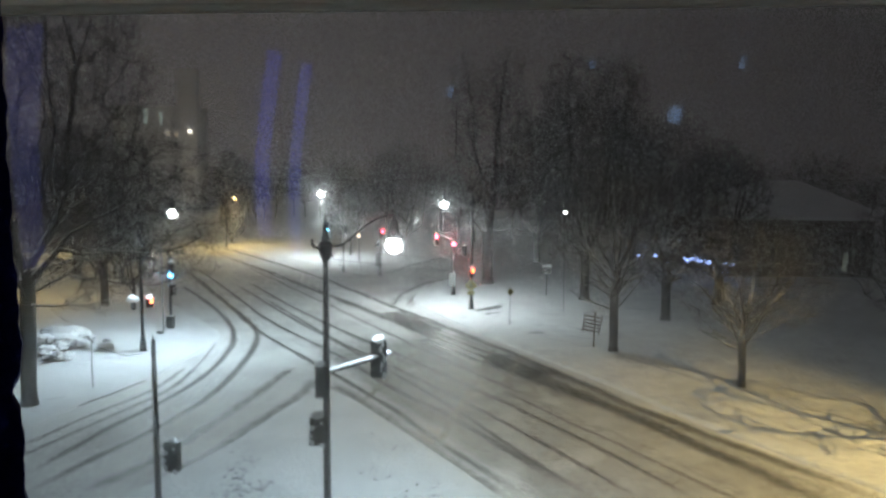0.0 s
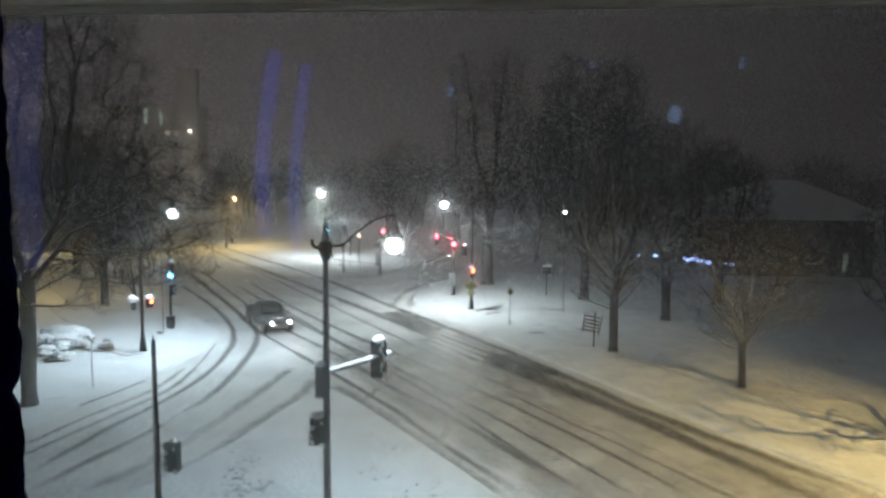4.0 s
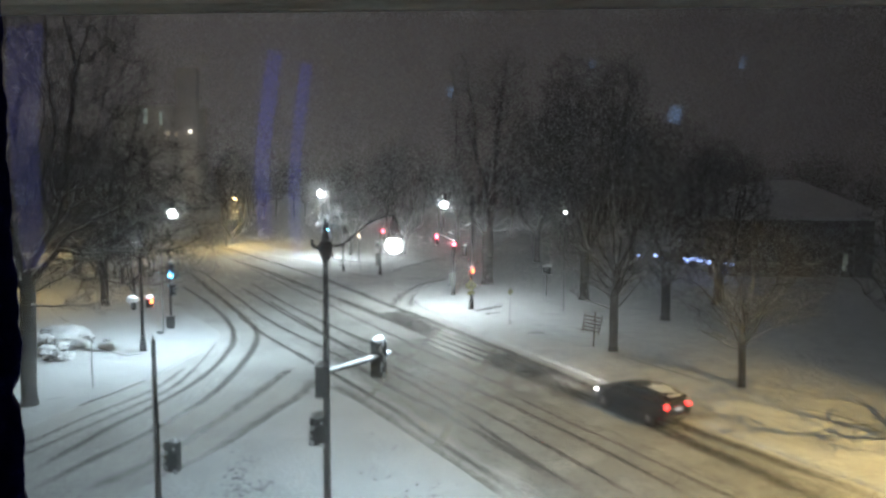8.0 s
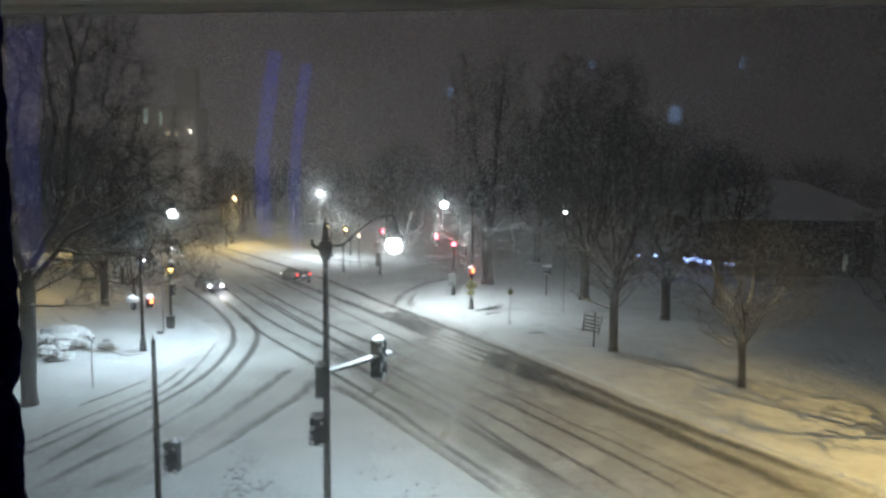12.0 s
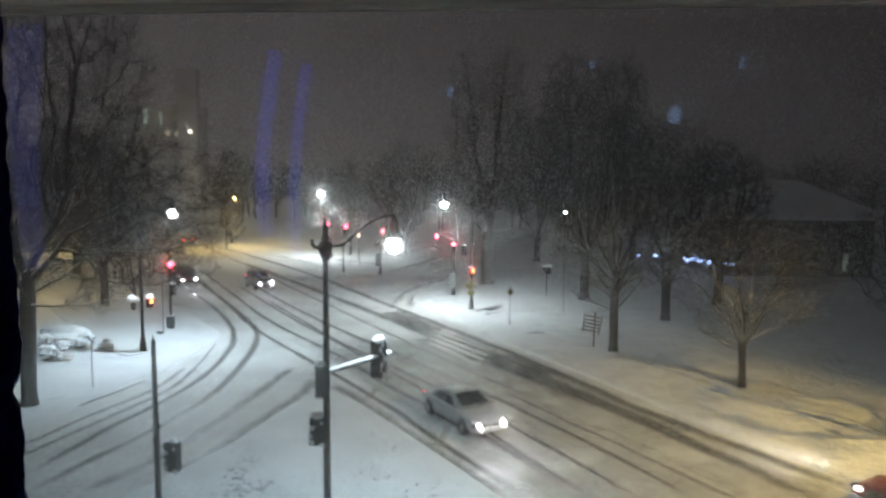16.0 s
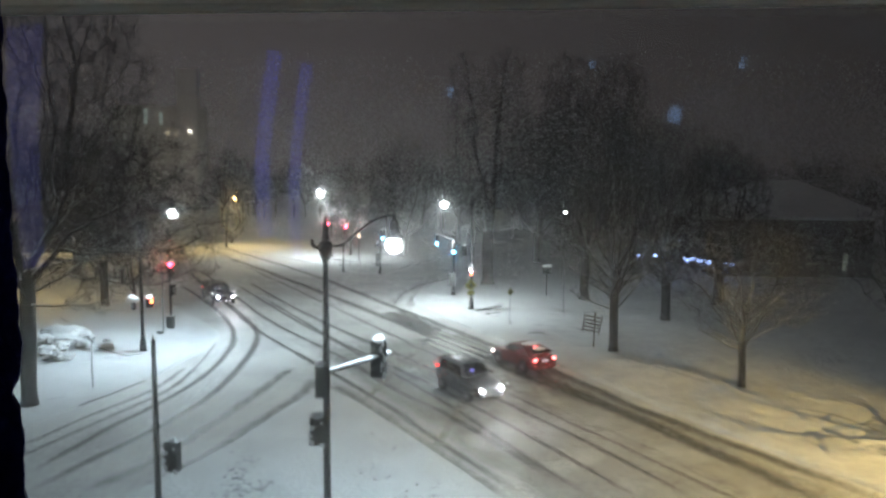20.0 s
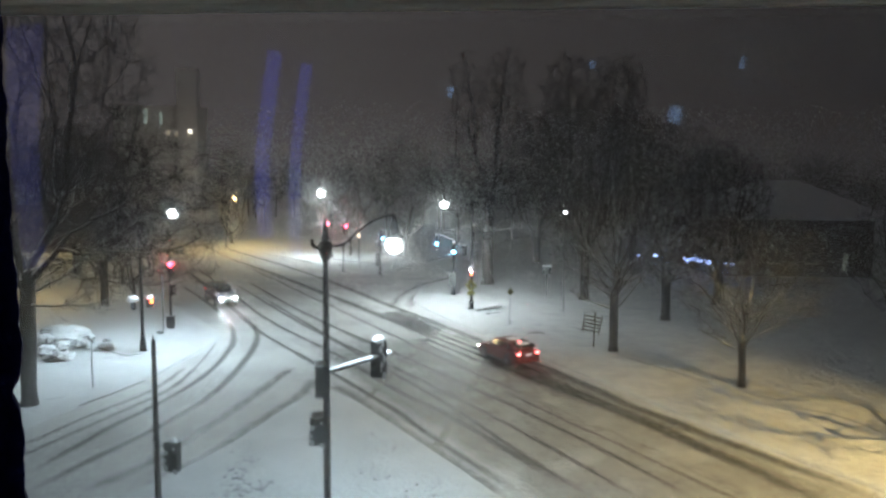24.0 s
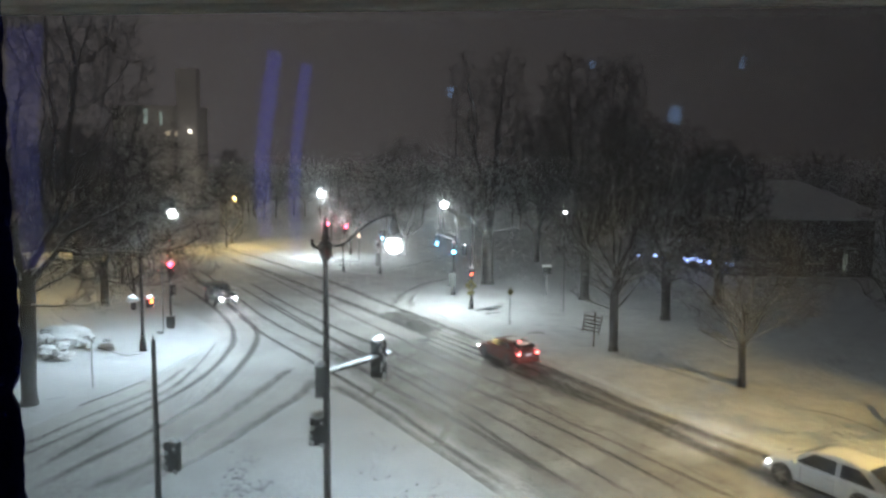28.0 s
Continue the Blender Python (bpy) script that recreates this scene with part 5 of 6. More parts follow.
for k, f in enumerate((0.0, 0.04, 0.17, 0.18, 0.25, 0.48, 0.5, 0.52, 0.54, 0.57, 0.6, 0.63, 0.66, 0.72, 0.74, 0.9, 0.97, 0.98)):
    part("bulb", turned([(0.02, 0.0), (0.13, 0.05), (0.14, 0.16), (0.06, 0.28)], 8, (20.8 + 10.3 * f, 74.97, 2.6 - 0.87 * f + rnd_s.uniform(-0.1, 0.1))), G_BLUE, string)
for x in (20.8, 24.2, 27.7, 31.1):
    part("post", tube([(x, 75, 0.1), (x, 75, 2.7 - (x - 20.8) * 0.085)], 0.04, 6), M_IRON, string)


def tower():
    t = thing("apartment_tower", pose(0, 0, 0.1), "pale apartment tower faint in the night haze", "building")
    part("wall", box(24, 8, 29.5, (-81.0, 205, 14.75)), M_RENDER, t)
    part("wall", box(5.5, 3, 40, (-71.2, 200.2, 20)), M_RENDER, t, "projecting stair bay")
    part("roof", box(24.6, 8.6, 0.5, (-81, 205, 29.8)), M_RENDER, t)
    for fl in range(8):
        for c in range(6):
            w = part("window", box(1.6, 0.2, 1.5, (-91 + c * 3.0, 200.95, 4 + fl * 3.0)), M_CURTAINED, t)
    for x, z, w, h, m in ((-83.48, 27.1, 1.0, 4.2, G_WIN_COOL), (-79.2, 26.5, 0.7, 3.5, G_WIN_COOL), (-77.39, 22.4, 1.2, 1.2, G_WIN), (-74.74, 22.25, 1.2, 1.2, G_WIN)):
        part("lit_window", box(w, 0.15, h, (x, 200.8, z)), m, t, "window lit from inside")
    part("wall_lamp", box(0.9, 0.3, 0.9, (-70.35, 198.5, 22.9), 0.1), glow("tower_lamp", (1.0, 0.95, 0.8), 4.0), t, "small bright wall lamp")


tower()


def far_house(at, w, d, h, label, lit):
    t = thing("house", pose(at[0], at[1], 0.1), label, "house", "far houses")
    part("wall", box(w, d, h, (0, 0, h / 2)), M_BRICK, t)
    b = bmesh.new()
    e = [b.verts.new(p) for p in ((-w / 2 - 0.4, -d / 2 - 0.4, h), (w / 2 + 0.4, -d / 2 - 0.4, h), (w / 2 + 0.4, d / 2 + 0.4, h), (-w / 2 - 0.4, d / 2 + 0.4, h))]
    r = [b.verts.new((-w / 2 - 0.4, 0, h + d * 0.35)), b.verts.new((w / 2 + 0.4, 0, h + d * 0.35))]
    for f in ((e[0], e[1], r[1], r[0]), (e[2], e[3], r[0], r[1]), (e[1], e[2], r[1]), (e[3], e[0], r[0]), tuple(e[::-1])):
        b.faces.new(f)
    part("roof", b, M_SNOW, t)
    for k in range(int(w // 3)):
        for z in (1.8, 4.8):
            if z < h:
                x = -w / 2 + 1.6 + 3 * k
                on = (k + int(z)) in lit
                part("window", box(1.0, 0.12, 1.4, (x, -d / 2 - 0.03, z), 0.02), G_WIN if on else M_GLASS_DARK, t)


far_house((-52, 70), 12, 9, 6.5, "dark brick house behind the garden trees", (3,))
far_house((-58, 100), 14, 9, 6.5, "dark brick house along the far road", (2, 6))


# ---- cars ----
M_TYRE = material("tyre_rubber", (0.02, 0.02, 0.02), 0.85, 0.3, 10, 80, 0.3)
M_RIM = material("wheel_alloy", (0.35, 0.35, 0.36), 0.35, 0.2, 8, 60, 0.0, 0.8)
M_TRIM = material("black_plastic_trim", (0.02, 0.02, 0.022), 0.6, 0.2, 8, 60, 0.1)
M_CARGLASS = material("car_glass", (0.012, 0.014, 0.016), 0.06, 0.1, 3, 20, 0.0)
M_CHROME = material("chrome_trim", (0.6, 0.6, 0.6), 0.15, 0.1, 8, 60, 0.0, 1.0)
M_PLATE = material("plate_white", (0.6, 0.62, 0.66), 0.5, 0.1, 8, 60, 0.0)


def paint(name, colour, rough=0.42):
    """Car paint with a clear coat and a film of road salt."""
    m = material(name, colour, rough, 0.12, 2.0, 30, 0.02, dark=tuple(c * 0.8 + 0.008 for c in colour))
    b = m.node_tree.nodes["Principled BSDF"]
    b.inputs["Coat Weight"].default_value, b.inputs["Coat Roughness"].default_value = 0.05, 0.3
    b.inputs["Specular IOR Level"].default_value = 0.25
    return m


def loft(sections, bm=None):
    """A closed skin over cross-sections with equal counts of points."""
    b = bmesh.new()
    rings = [[b.verts.new(p) for p in s] for s in sections]
    n = len(rings[0])
    for r0, r1 in zip(rings, rings[1:]):
        for k in range(n):
            b.faces.new((r0[k], r0[(k + 1) % n], r1[(k + 1) % n], r1[k]))
    b.faces.new(rings[0][::-1])
    b.faces.new(rings[-1])
    bmesh.ops.recalc_face_normals(b, faces=b.faces)
    return merge(bm, b)


def body_ring(x, w, zb, zt):
    """One cross-section of the lower body: sill, flank with a shoulder, and deck."""
    half = [(0.78 * w, zb), (0.95 * w, zb + 0.06), (1.0 * w, zb + 0.22), (1.0 * w, zb + 0.45 * (zt - zb) + 0.08), (0.965 * w, zt - 0.07), (0.9 * w, zt - 0.012), (0.5 * w, zt + 0.02)]
    return [(x, y, z) for y, z in half] + [(x, -y, z) for y, z in half[::-1]]


def rounded(ob):
    """Pressed-steel roundness for a lofted skin."""
    m = ob.modifiers.new("rounding", "SUBSURF")
    m.levels = m.render_levels = 2
    return ob


def car(name, label, kind, coat, L, W, H, front_glow=None, rear_glow=None, snow=0.0, dash=False, wheel_r=0.34, brake_bar=False):
    """A car that faces local +x, standing on its wheels. kind: sedan, hatch, suv or pickup."""
    t = thing(name, pose(0, 0, 0), label, "pickup truck" if kind == "pickup" else "car", "cars on the road")
    w = W / 2
    f, r = L / 2, -L / 2
    belt = {"sedan": 0.92, "hatch": 0.95, "suv": 1.06, "pickup": 1.1}[kind]
    hood = belt - 0.04
    nose = belt - 0.22
    zb = 0.24 if kind in ("sedan", "hatch") else 0.34
    tail_z = {"sedan": belt + 0.03, "hatch": belt + 0.02, "suv": belt + 0.02, "pickup": belt}[kind]
    secs = [(r, 0.86, zb + 0.14, tail_z - 0.18), (r + 0.08, 0.93, zb + 0.04, tail_z - 0.04), (r + 0.3, 0.98, zb, tail_z), (r + 0.9, 1.0, zb, belt + 0.01), (-0.3, 1.0, zb, belt),
            (f - 1.45, 1.0, zb, belt - 0.01), (f - 1.1, 0.995, zb, hood), (f - 0.5, 0.97, zb, (hood + nose) / 2 + 0.06), (f - 0.18, 0.92, zb + 0.02, nose + 0.03), (f - 0.04, 0.84, zb + 0.08, nose - 0.08), (f, 0.76, zb + 0.14, nose - 0.16)]
    rounded(part("body", loft([body_ring(x, k * w, a, b) for x, k, a, b in secs]), coat, t, "", 60))
    # cabin: windscreen foot, roof front, roof rear, rear foot
    a0, a1, b1, b0 = {"sedan": (f - 1.25, f - 2.2, r + 1.6, r + 0.4), "hatch": (f - 1.05, f - 1.9, r + 0.95, r + 0.18), "suv": (f - 1.2, f - 1.85, r + 0.42, r + 0.1), "pickup": (f - 1.45, f - 2.1, -0.65, -0.95)}[kind]
    wl, wr = 0.9 * w, 0.72 * w
    def cab(x, top, width):
        return [(x, width, belt - 0.04), (x, width * 0.99, belt), (x, wr + (width - wr) * 0.12, top - 0.07), (x, wr * 0.9, top - 0.01), (x, wr * 0.4, top + 0.02)] + \
               [(x, -wr * 0.4, top + 0.02), (x, -wr * 0.9, top - 0.01), (x, -(wr + (width - wr) * 0.12), top - 0.07), (x, -width * 0.99, belt), (x, -width, belt - 0.04)]
    b = bmesh.new()
    mid = (a1 + b1) / 2
    lower = [(a0 + 0.05, belt + 0.0), (a1, H + 0.0), (mid, H + 0.04), (b1, H - 0.02), (b0 - 0.05, belt + 0.02)]
    rounded(part("cabin", loft([cab(x, z if z > belt + 0.1 else belt + 0.08, wl * (0.97 if i in (0, 4) else 1)) for i, (x, z) in enumerate(lower)], b), coat, t, "", 60))
    gz = belt + 0.05
    # windscreen and rear window
    yb, yt = wl * 0.86, wr * 0.86
    e = 0.05
    part("windscreen", panel([(a0 - 0.07 + e, -yb, belt + 0.13 + e), (a0 - 0.07 + e, yb, belt + 0.13 + e), (a1 + 0.07 + e, yt, H - 0.1 + e), (a1 + 0.07 + e, -yt, H - 0.1 + e)], 0.012), M_CARGLASS, t)
    part("rear_window", panel([(b0 + 0.06 - e, yb, belt + 0.17 + e), (b0 + 0.06 - e, -yb, belt + 0.17 + e), (b1 - 0.05 - e, -yt, H - 0.12 + e), (b1 - 0.05 - e, yt, H - 0.12 + e)], 0.012), M_CARGLASS, t)
    # side windows, split by pillars
    for s in (1, -1):
        zl, zh = belt + 0.05, H - 0.13
        def yat(z):
            return s * (wl * 0.99 + (wr + (wl - wr) * 0.12 - wl * 0.99) * (z - belt) / (H - 0.07 - belt) + 0.012)
        cuts = [(a0 - 0.28, a1 - 0.0, mid + 0.04, mid + 0.04), (mid - 0.05, mid - 0.05, b0 + 0.45 if kind != "pickup" else b0 + 0.12, b1 + 0.15 if kind != "pickup" else b1 + 0.05)]
        if kind in ("suv", "hatch"):
            q = b1 + 0.75
            cuts = [cuts[0], (mid - 0.05, mid - 0.05, q + 0.04, q + 0.04), (q - 0.03, q - 0.03, b0 + 0.28, b1 + 0.12)]
        for lo_f, hi_f, lo_r, hi_r in cuts:
            c = [(lo_f, yat(zl), zl), (hi_f, yat(zh), zh), (hi_r, yat(zh), zh), (lo_r, yat(zl), zl)]
            part("side_window", panel(c if s < 0 else c[::-1], 0.008), M_CARGLASS, t)
        part("mirror", box(0.14, 0.2, 0.13, (a0 - 0.3, s * (w + 0.08), belt + 0.08), 0.03), coat, t, "", 40)
        part("sill", box(L - 2.2, 0.05, 0.09, (0.0, s * (w * 0.98), zb + 0.03), 0.015), M_TRIM, t)
        for hx in (mid + 0.2, mid - 0.75):
            if kind != "pickup" or hx > mid:
                part("door_handle", box(0.2, 0.03, 0.03, (hx, s * (w * 0.985), belt - 0.13), 0.008), M_CHROME, t)
        for hx in (mid, a0 - 0.5):
            part("door_seam", box(0.012, 0.01, belt - zb - 0.15, (hx, s * (w + 0.0), (belt + zb) / 2 + 0.02)), M_TRIM, t)
    # lamps
    hx, hz = f - 0.1, nose - 0.1
    for s in (1, -1):
        h = part("headlight", box(0.24, 0.36, 0.15, (hx - 0.03, s * (0.68 * w), hz), 0.05, (0, 0, -s * 24)), M_CARGLASS, t, "bright headlight", 40)
        part("bulb", turned([(0.06, 0), (0.06, 0.03), (0.04, 0.05)] if front_glow else [(0.08, 0), (0.08, 0.03), (0.05, 0.05)], 12, (hx + (-0.03 if front_glow else 0.07), s * 0.66 * w, hz), axis="x"), front_glow or G_HEAD, h)
        # a slotted projector throws the dipped beam ahead and down, with a cut-off above
        tilt = Matrix.Translation((f + 0.05, s * 0.55 * w, nose - 0.2)) @ Matrix.Rotation(radians(3), 4, "Y")
        for nm, at, dims, mat in (("upper_shield", (0.04, 0, 0.01), (0.13, 0.13, 0.006), coat), ("lower_shield", (0.04, 0, -0.024), (0.13, 0.13, 0.006), coat),
                                  ("side_shield", (0.04, 0.065, -0.007), (0.13, 0.006, 0.04), coat), ("side_shield", (0.04, -0.065, -0.007), (0.13, 0.006, 0.04), coat),
                                  ("shield_back", (-0.04, 0, -0.007), (0.05, 0.136, 0.04), coat), ("reflector", (0.0, 0, -0.002), (0.006, 0.1, 0.012), G_BEAM if not front_glow else G_BEAM_LOW)):
            bar = box(*dims, at)
            bar.transform(tilt)
            part(nm, bar, mat, h)
        if front_glow:
            part("side_lamp", box(0.16, 0.06, 0.09, (f - 0.27, s * (0.935 * w), hz - 0.02), 0.02, (0, 0, -s * 14)), G_HEADSIDE, h)
        tz = belt - 0.12 if kind != "suv" else belt - 0.05
        th = 0.13 if kind in ("sedan", "hatch") else 0.22
        part("tail_light", box(0.1, 0.24, th, (r + 0.06, s * (0.72 * w), tz), 0.03, (0, 0, s * 16)), rear_glow or G_TAIL, t, "red tail light", 40)
    part("front_bumper", box(0.16, W * 0.8, 0.2, (f - 0.04, 0, zb + 0.16), 0.05), M_TRIM if kind in ("suv", "pickup") else coat, t, "", 40)
    part("rear_bumper", box(0.16, W * 0.84, 0.2, (r + 0.04, 0, zb + 0.17), 0.05), M_CHROME if kind in ("suv", "pickup") else coat, t, "", 40)
    part("grille", box(0.05, W * 0.42, 0.16, (f - 0.03, 0, nose - 0.16), 0.02), M_TRIM, t)
    part("number_plate", box(0.02, 0.4, 0.14, (r - 0.005, 0, belt - 0.18), 0.005), G_PLATE if rear_glow else M_PLATE, t, "plain pale plate")
    if brake_bar:
        part("brake_bar", box(0.05, 0.3, 0.05, (b1 - 0.1, 0, H - 0.07), 0.015), rear_glow, t, "red high brake light")
    if dash:
        part("dash_light", box(0.02, 0.14, 0.07, (a0 - 0.16, -0.25, belt + 0.3), 0.01, (0, -40, 0)), G_DASH, t, "small blue light behind the windscreen")
    if kind == "pickup":
        bed = bmesh.new()
        box(L / 2 - 1.15, W * 0.8, 0.02, ((r + 0.15 - 0.95) / 2, 0, belt + 0.025), bm=bed)
        part("bed_floor", bed, M_TRIM, t)
        for s in (1, -1):
            part("bed_rail", box(L / 2 - 1.0, 0.1, 0.14, ((r - 0.95) / 2, s * (w * 0.88), belt + 0.06), 0.03), coat, t)
        part("tailgate", box(0.08, W * 0.8, 0.16, (r + 0.1, 0, belt + 0.05), 0.02), coat, t)
    if kind == "suv":
        for s in (1, -1):
            part("roof_rail", tube([(a1 - 0.1, s * wr * 0.86, H + 0.03), (mid, s * wr * 0.86, H + 0.06), (b1 + 0.1, s * wr * 0.86, H + 0.03)], 0.02, 6), M_TRIM, t)
    if snow:
        roof = b1 + 0.3 * (a1 - b1)
        part("roof_snow", lump(1, (roof, 0, H + 0.02), ((a1 - b1) * 0.34, wr * 0.74, 0.05 * snow), 6, 0.55, 3), M_SNOWCAP, t, "thin sheet of settled snow", 60)
        part("rear_snow", lump(1, ((b0 + b1) / 2 - 0.04, 0, (H + belt) / 2 + 0.14), (0.1 + 0.3 * abs(b1 - b0) * snow, wr * 0.7, 0.08 * snow), 9, 0.4, 3), M_SNOWCAP, t, "snow sticking to the rear window", 60)
    # wheels
    wheels = []
    for wx in (f - 0.86, r + 0.86 if kind != "pickup" else r + 1.1):
        for s in (1, -1):
            part("wheel_arch", turned([(wheel_r * 1.17, 0), (wheel_r * 1.17, 0.03)], 22, (wx, s * (w - 0.005) - 0.015, wheel_r + 0.03), axis="y"), M_TRIM, t)
            k = wheel_r
            wh = part("wheel", turned([(k * 0.7, -0.11), (k * 0.94, -0.11), (k, -0.07), (k, 0.07), (k * 0.94, 0.11), (k * 0.7, 0.11)], 22, axis="y"), M_TYRE, t, "black winter tyre on alloy rim", 40)
            wh.matrix_basis = pose(wx, s * (w - 0.075), k)
            rim = turned([(k * 0.66, 0.0), (k * 0.66, 0.03)], 20, (0, s * 0.1 - 0.015, 0), axis="y")
            part("rim_well", rim, M_TRIM, wh)
            for j in range(5):
                a = j * 2 * math.pi / 5
                part("spoke", box(0.07, 0.03, k * 0.62, (k * 0.33 * math.sin(a), s * 0.118, k * 0.33 * math.cos(a)), 0.01, (0, math.degrees(a), 0)), M_RIM, wh)
            part("hub", turned([(k * 0.17, 0), (k * 0.17, 0.04)], 10, (0, s * 0.118 - 0.02, 0), axis="y"), M_RIM, wh)
            wheels.append((wh, pose(wx, s * (w - 0.075), k)))
    return t, wheels, wheel_r


P_BLACK = paint("dark_grey_paint", (0.018, 0.019, 0.022))
P_DARK = paint("near_black_paint", (0.01, 0.011, 0.013))
P_GREY = paint("charcoal_paint", (0.022, 0.023, 0.025))
P_SILVER = paint("silver_white_paint", (0.22, 0.225, 0.23))
P_RED = paint("red_paint", (0.14, 0.014, 0.009))
P_WHITE = paint("white_paint", (0.72, 0.73, 0.75))

PICKUP = car("pickup_truck", "dark grey pickup truck with an open bed", "pickup", P_BLACK, 5.6, 1.95, 1.82, wheel_r=0.39)
SUV = car("suv", "charcoal estate SUV with lit tail lights driving off", "suv", P_GREY, 4.55, 1.8, 1.5, snow=0.5, rear_glow=G_TAIL, wheel_r=0.36, front_glow=G_HEADSIDE)
SEDAN = car("sedan", "silver-grey sedan with salt-dulled paint", "sedan", P_SILVER, 4.7, 1.82, 1.45, wheel_r=0.33)
HATCH = car("hatchback", "red hatchback with bright brake lights waiting", "hatch", P_RED, 4.12, 1.76, 1.43, snow=0.9, rear_glow=G_BRAKE, wheel_r=0.33, brake_bar=True, front_glow=G_HEADSIDE)
BLACK = car("compact_suv", "black compact SUV with a blue dash light", "suv", P_DARK, 4.12, 1.74, 1.64, dash=True, wheel_r=0.33)
WAITING = car("waiting_car", "dark car waiting at the line with headlights on", "suv", P_BLACK, 4.6, 1.84, 1.65, wheel_r=0.35)
WHITE = car("white_suv", "white hatchback crossover driving along the verge", "hatch", P_WHITE, 4.55, 1.84, 1.56, wheel_r=0.35, front_glow=G_HEADSIDE)


# ---- falling flakes in place of haze ----
FALL = 0.9  # metres a second


def haze_flakes(count=600000):
    """Fluffy flakes added as haze over the crossing and the park, each one a small tilted scrap."""
    rng = np.random.default_rng(31)
    y = np.sqrt(rng.uniform(50.0 ** 2, 115.0 ** 2, count))
    mid = np.stack([rng.uniform(-0.68, 0.68, count) * y, y, rng.uniform(0, 12.5 + FALL * 28, count)], axis=1)
    size = rng.uniform(0.035, 0.085, count)[:, None, None]
    corner = rng.normal(0, 1, (count, 3, 3))
    corner -= corner.mean(axis=1, keepdims=True)
    corner /= np.linalg.norm(corner, axis=2, keepdims=True)
    verts = (mid[:, None, :] + corner * size).astype(np.float32)
    me = bpy.data.meshes.new("haze_flakes")
    me.vertices.add(count * 3)
    me.vertices.foreach_set("co", verts.ravel())
    me.loops.add(count * 3)
    me.loops.foreach_set("vertex_index", np.arange(count * 3, dtype=np.int32))
    me.polygons.add(count)
    me.polygons.foreach_set("loop_start", np.arange(0, count * 3, 3, dtype=np.int32))
    me.update(calc_edges=True)
    me.materials.append(M_FLAKE)
    return tagged(new("haze_flakes", me), "airborne flakes added as haze in the lamplit air", "snow", kind="stuff")


FLAKE_HAZE = haze_flakes()


# ---- movement ----
def road_turn(y):
    """The road's heading towards the camera at a distance y, in degrees."""
    k = min(1, max(0, (y - 28) / 36))
    return -61.0 + 4.0 * k


def track(rows, t):
    """A place on a path of (seconds, x, y), smooth between rows and straight on beyond them."""
    if t <= rows[0][0] or t >= rows[-1][0]:
        a, b = (rows[0], rows[1]) if t <= rows[0][0] else (rows[-2], rows[-1])
        end = a if t <= rows[0][0] else b
        v = ((b[1] - a[1]) / (b[0] - a[0]), (b[2] - a[2]) / (b[0] - a[0]))
        return Vector((end[1] + v[0] * (t - end[0]), end[2] + v[1] * (t - end[0])))
    for i in range(len(rows) - 1):
        if rows[i][0] <= t <= rows[i + 1][0]:
            break
    p1, p2 = rows[i], rows[i + 1]
    p0 = rows[i - 1] if i else p1
    p3 = rows[i + 2] if i + 2 < len(rows) else p2
    h = p2[0] - p1[0]
    s = (t - p1[0]) / h
    out = []
    for c in (1, 2):
        m1 = (p2[c] - p0[c]) / (p2[0] - p0[0]) * h
        m2 = (p3[c] - p1[c]) / (p3[0] - p1[0]) * h
        out.append((2 * s ** 3 - 3 * s * s + 1) * p1[c] + (s ** 3 - 2 * s * s + s) * m1 + (3 * s * s - 2 * s ** 3) * p2[c] + (s ** 3 - s * s) * m2)
    return Vector(out)


def drive(which, rows, mark, towards, seen):
    """Keys a car so that its mark (a place in the car's own plan) follows rows; its wheels roll while it is in sight."""
    ob, wheels, r = which
    def at(t):
        p = track(rows, t)
        turn = road_turn(p.y) + (0 if towards else 180)
        off = Matrix.Rotation(radians(turn), 2) @ Vector(mark)
        return p - off, turn
    keys = []
    for k in range(0, 113):
        p, turn = at(k * 0.25)
        keys.append((k * 0.25, pose(p.x, p.y, 0.0, 0, 0, turn)))
    walk(ob, keys)
    for wh, base in wheels:
        roll, last, spin = 0.0, None, []
        k0, k1 = int(seen[0] * FPS), int(seen[1] * FPS)
        for k in range(k0, k1 + 1):
            p, turn = at(k / FPS)
            if last is not None:
                roll += (p - last).length / r
            last = p
            spin.append((k / FPS, base @ Matrix.Rotation(roll, 4, "Y")))
        if k0 > 0:
            spin.insert(0, (0, base))
        if k1 < 28 * FPS:
            spin.append((28, spin[-1][1]))
        walk(wh, spin)


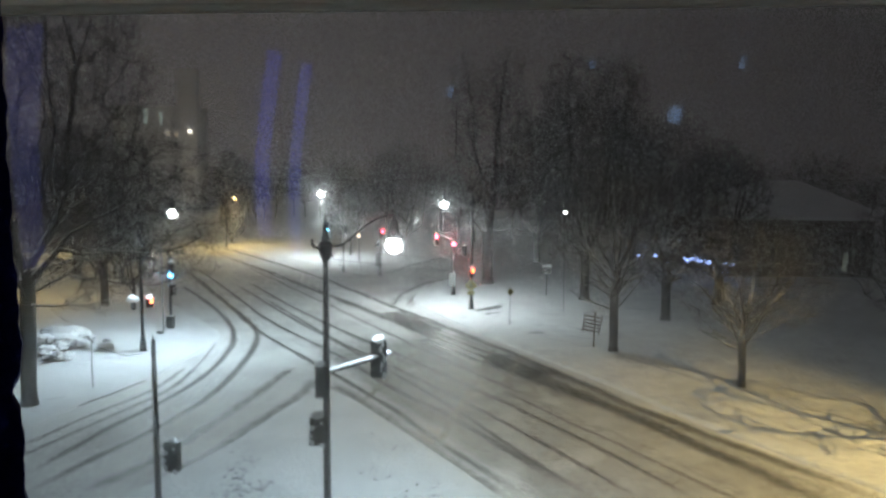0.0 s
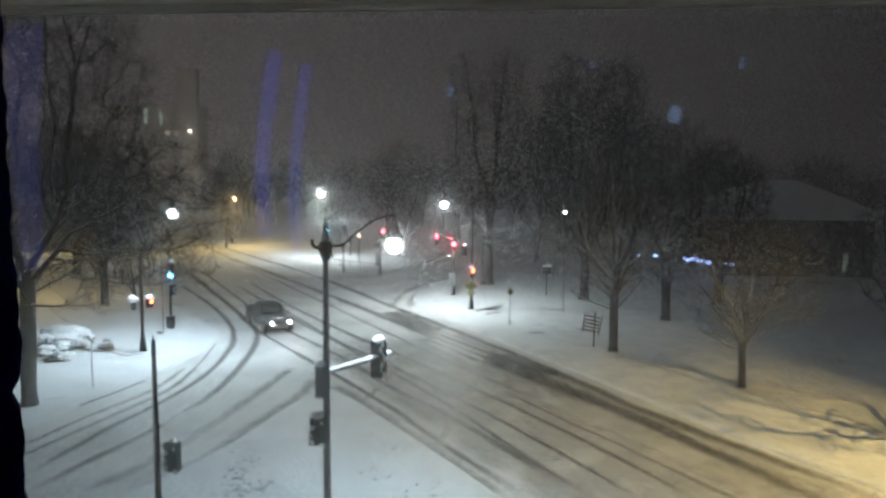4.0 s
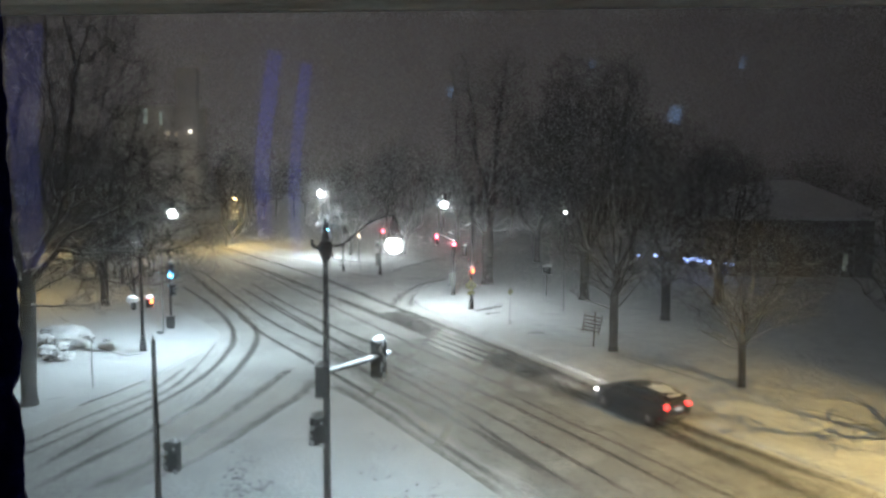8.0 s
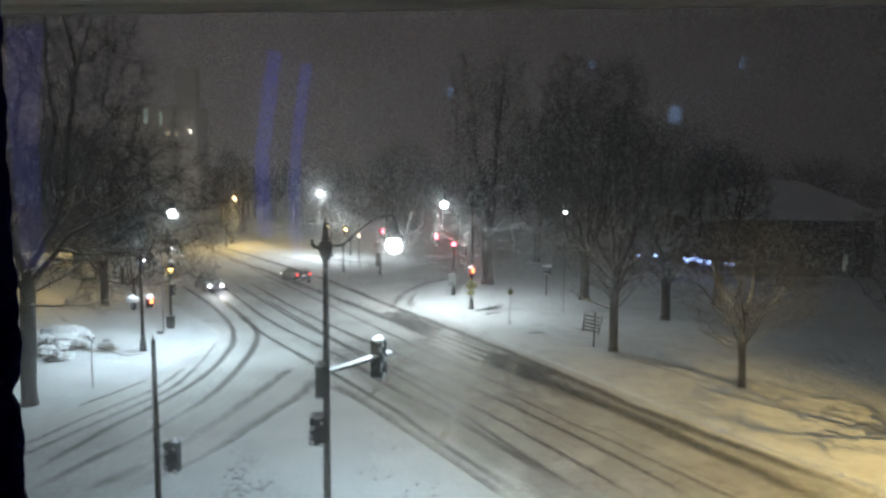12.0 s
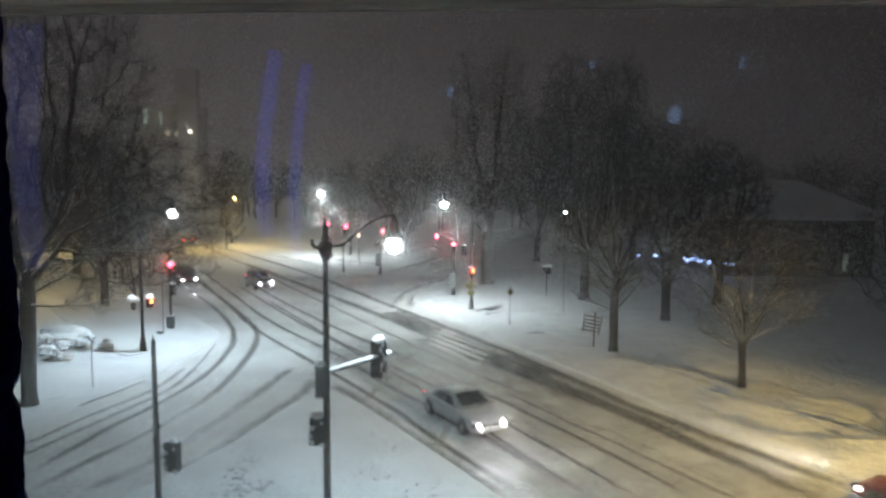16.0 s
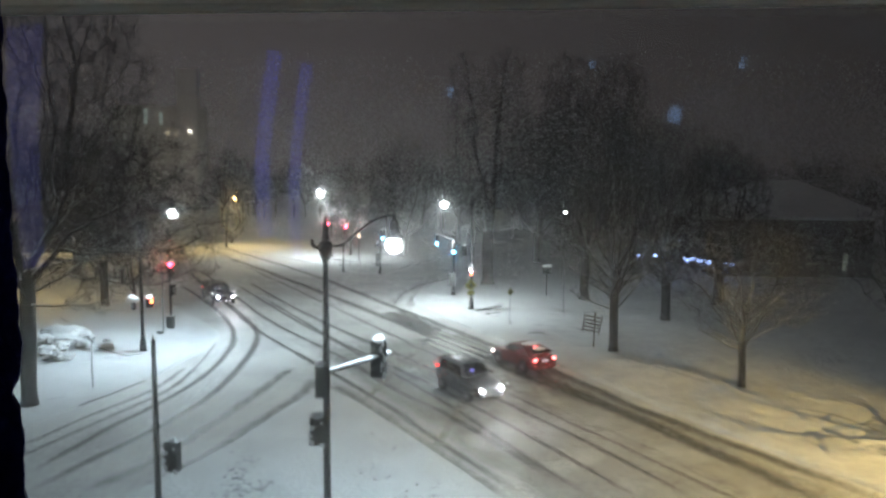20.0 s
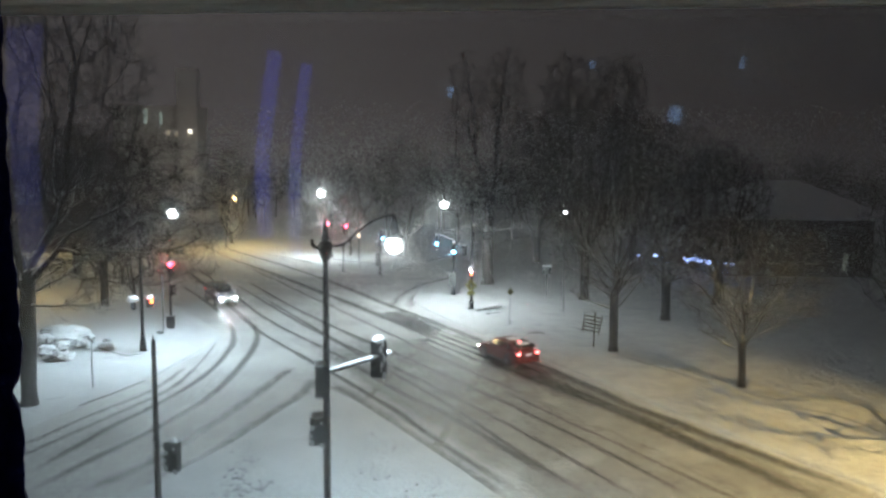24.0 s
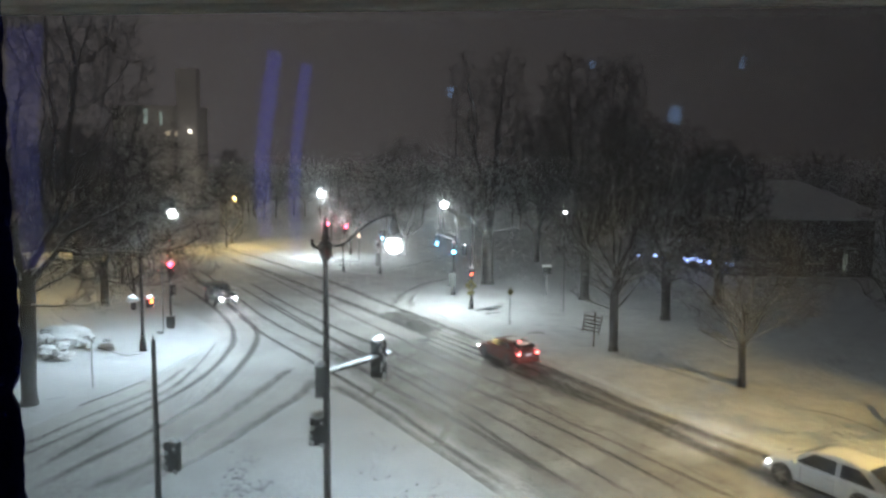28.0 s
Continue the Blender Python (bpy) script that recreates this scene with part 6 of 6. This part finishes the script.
def motions():
    drive(PICKUP, [(2.0, -23.57, 66.96), (2.5, -20.45, 62.3), (3.0, -17.3, 57.5), (3.5, -14.13, 52.6), (5.5, -1.84, 32.9), (6.0, 1.22, 27.7), (6.5, 4.44, 22.16)], (2.7, 0), True, (1, 8))
    drive(SUV, [(7.2, 13.96, 22.06), (7.5, 12.35, 24.63), (8.0, 9.64, 29.46), (8.5, 6.79, 34.42), (9.0, 3.94, 39.5), (9.5, 0.9, 44.6), (10.0, -1.9, 49.5), (10.5, -4.9, 54.3), (11.0, -7.96, 59.2), (12.0, -14.4, 69.6), (12.5, -17.6, 74.6), (14.5, -30.2, 93.6), (15.0, -33.2, 98.0)], (-2.25, 0.66), False, (5.5, 16.5))
    drive(SEDAN, [(11.0, -27.6, 75.5), (12.0, -21.0, 65.0), (12.5, -17.9, 60.1), (14.5, -5.7, 40.6), (15.0, -3.0, 36.4), (15.5, -0.45, 32.5), (16.0, 2.05, 28.45), (16.5, 4.15, 24.5), (17.0, 6.3, 20.8)], (2.3, 0), True, (9, 18.5))
    drive(HATCH, [(16.5, 14.09, 22.09), (17.0, 12.38, 24.92), (17.5, 10.7, 27.8), (18.0, 9.15, 30.6), (18.5, 7.75, 33.16), (19.0, 6.62, 35.2), (19.5, 5.72, 36.75), (20.0, 5.1, 37.87), (20.5, 4.67, 38.6), (21.0, 4.42, 39.0), (21.5, 4.34, 39.1), (23.5, 4.34, 39.1), (28.0, 4.34, 39.1)], (-2.04, 0.64), False, (15, 21.6))
    drive(BLACK, [(14.5, -24.36, 78.34), (15.0, -21.75, 74.2), (16.0, -16.55, 65.9), (17.0, -11.55, 57.7), (17.5, -9.04, 53.5), (18.5, -4.1, 44.8), (19.0, -1.72, 40.56), (19.5, 0.45, 36.52), (20.0, 2.34, 32.87), (20.5, 4.29, 29.1), (21.0, 6.18, 25.41)], (2.01, 0), True, (13, 23))
    drive(WAITING, [(12.0, -34.5, 82.6), (14.0, -28.9, 74.4), (16.0, -24.5, 67.9), (16.5, -23.6, 66.5), (17.0, -22.6, 65.0), (17.5, -21.56, 63.4), (18.0, -20.5, 61.85), (18.5, -19.6, 60.5), (19.0, -18.92, 59.45), (19.5, -18.4, 58.66), (20.0, -18.03, 58.11), (20.5, -17.74, 57.7), (21.0, -17.59, 57.46), (21.5, -17.59, 57.44), (28.0, -17.59, 57.44)], (2.25, 0), True, (12, 21.6))
    drive(WHITE, [(26.8, 13.73, 21.95), (27.0, 13.38, 22.5), (27.2, 13.06, 23.07), (27.5, 12.56, 23.88), (27.8, 12.16, 24.6), (28.0, 11.93, 25.05)], (2.2, 0.64), False, (25, 28))
    walk(FLAKE_HAZE, [(t, pose(0, 0, -FALL * t)) for t in range(29)])
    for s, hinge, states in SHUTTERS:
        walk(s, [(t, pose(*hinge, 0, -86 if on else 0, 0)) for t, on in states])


motions()
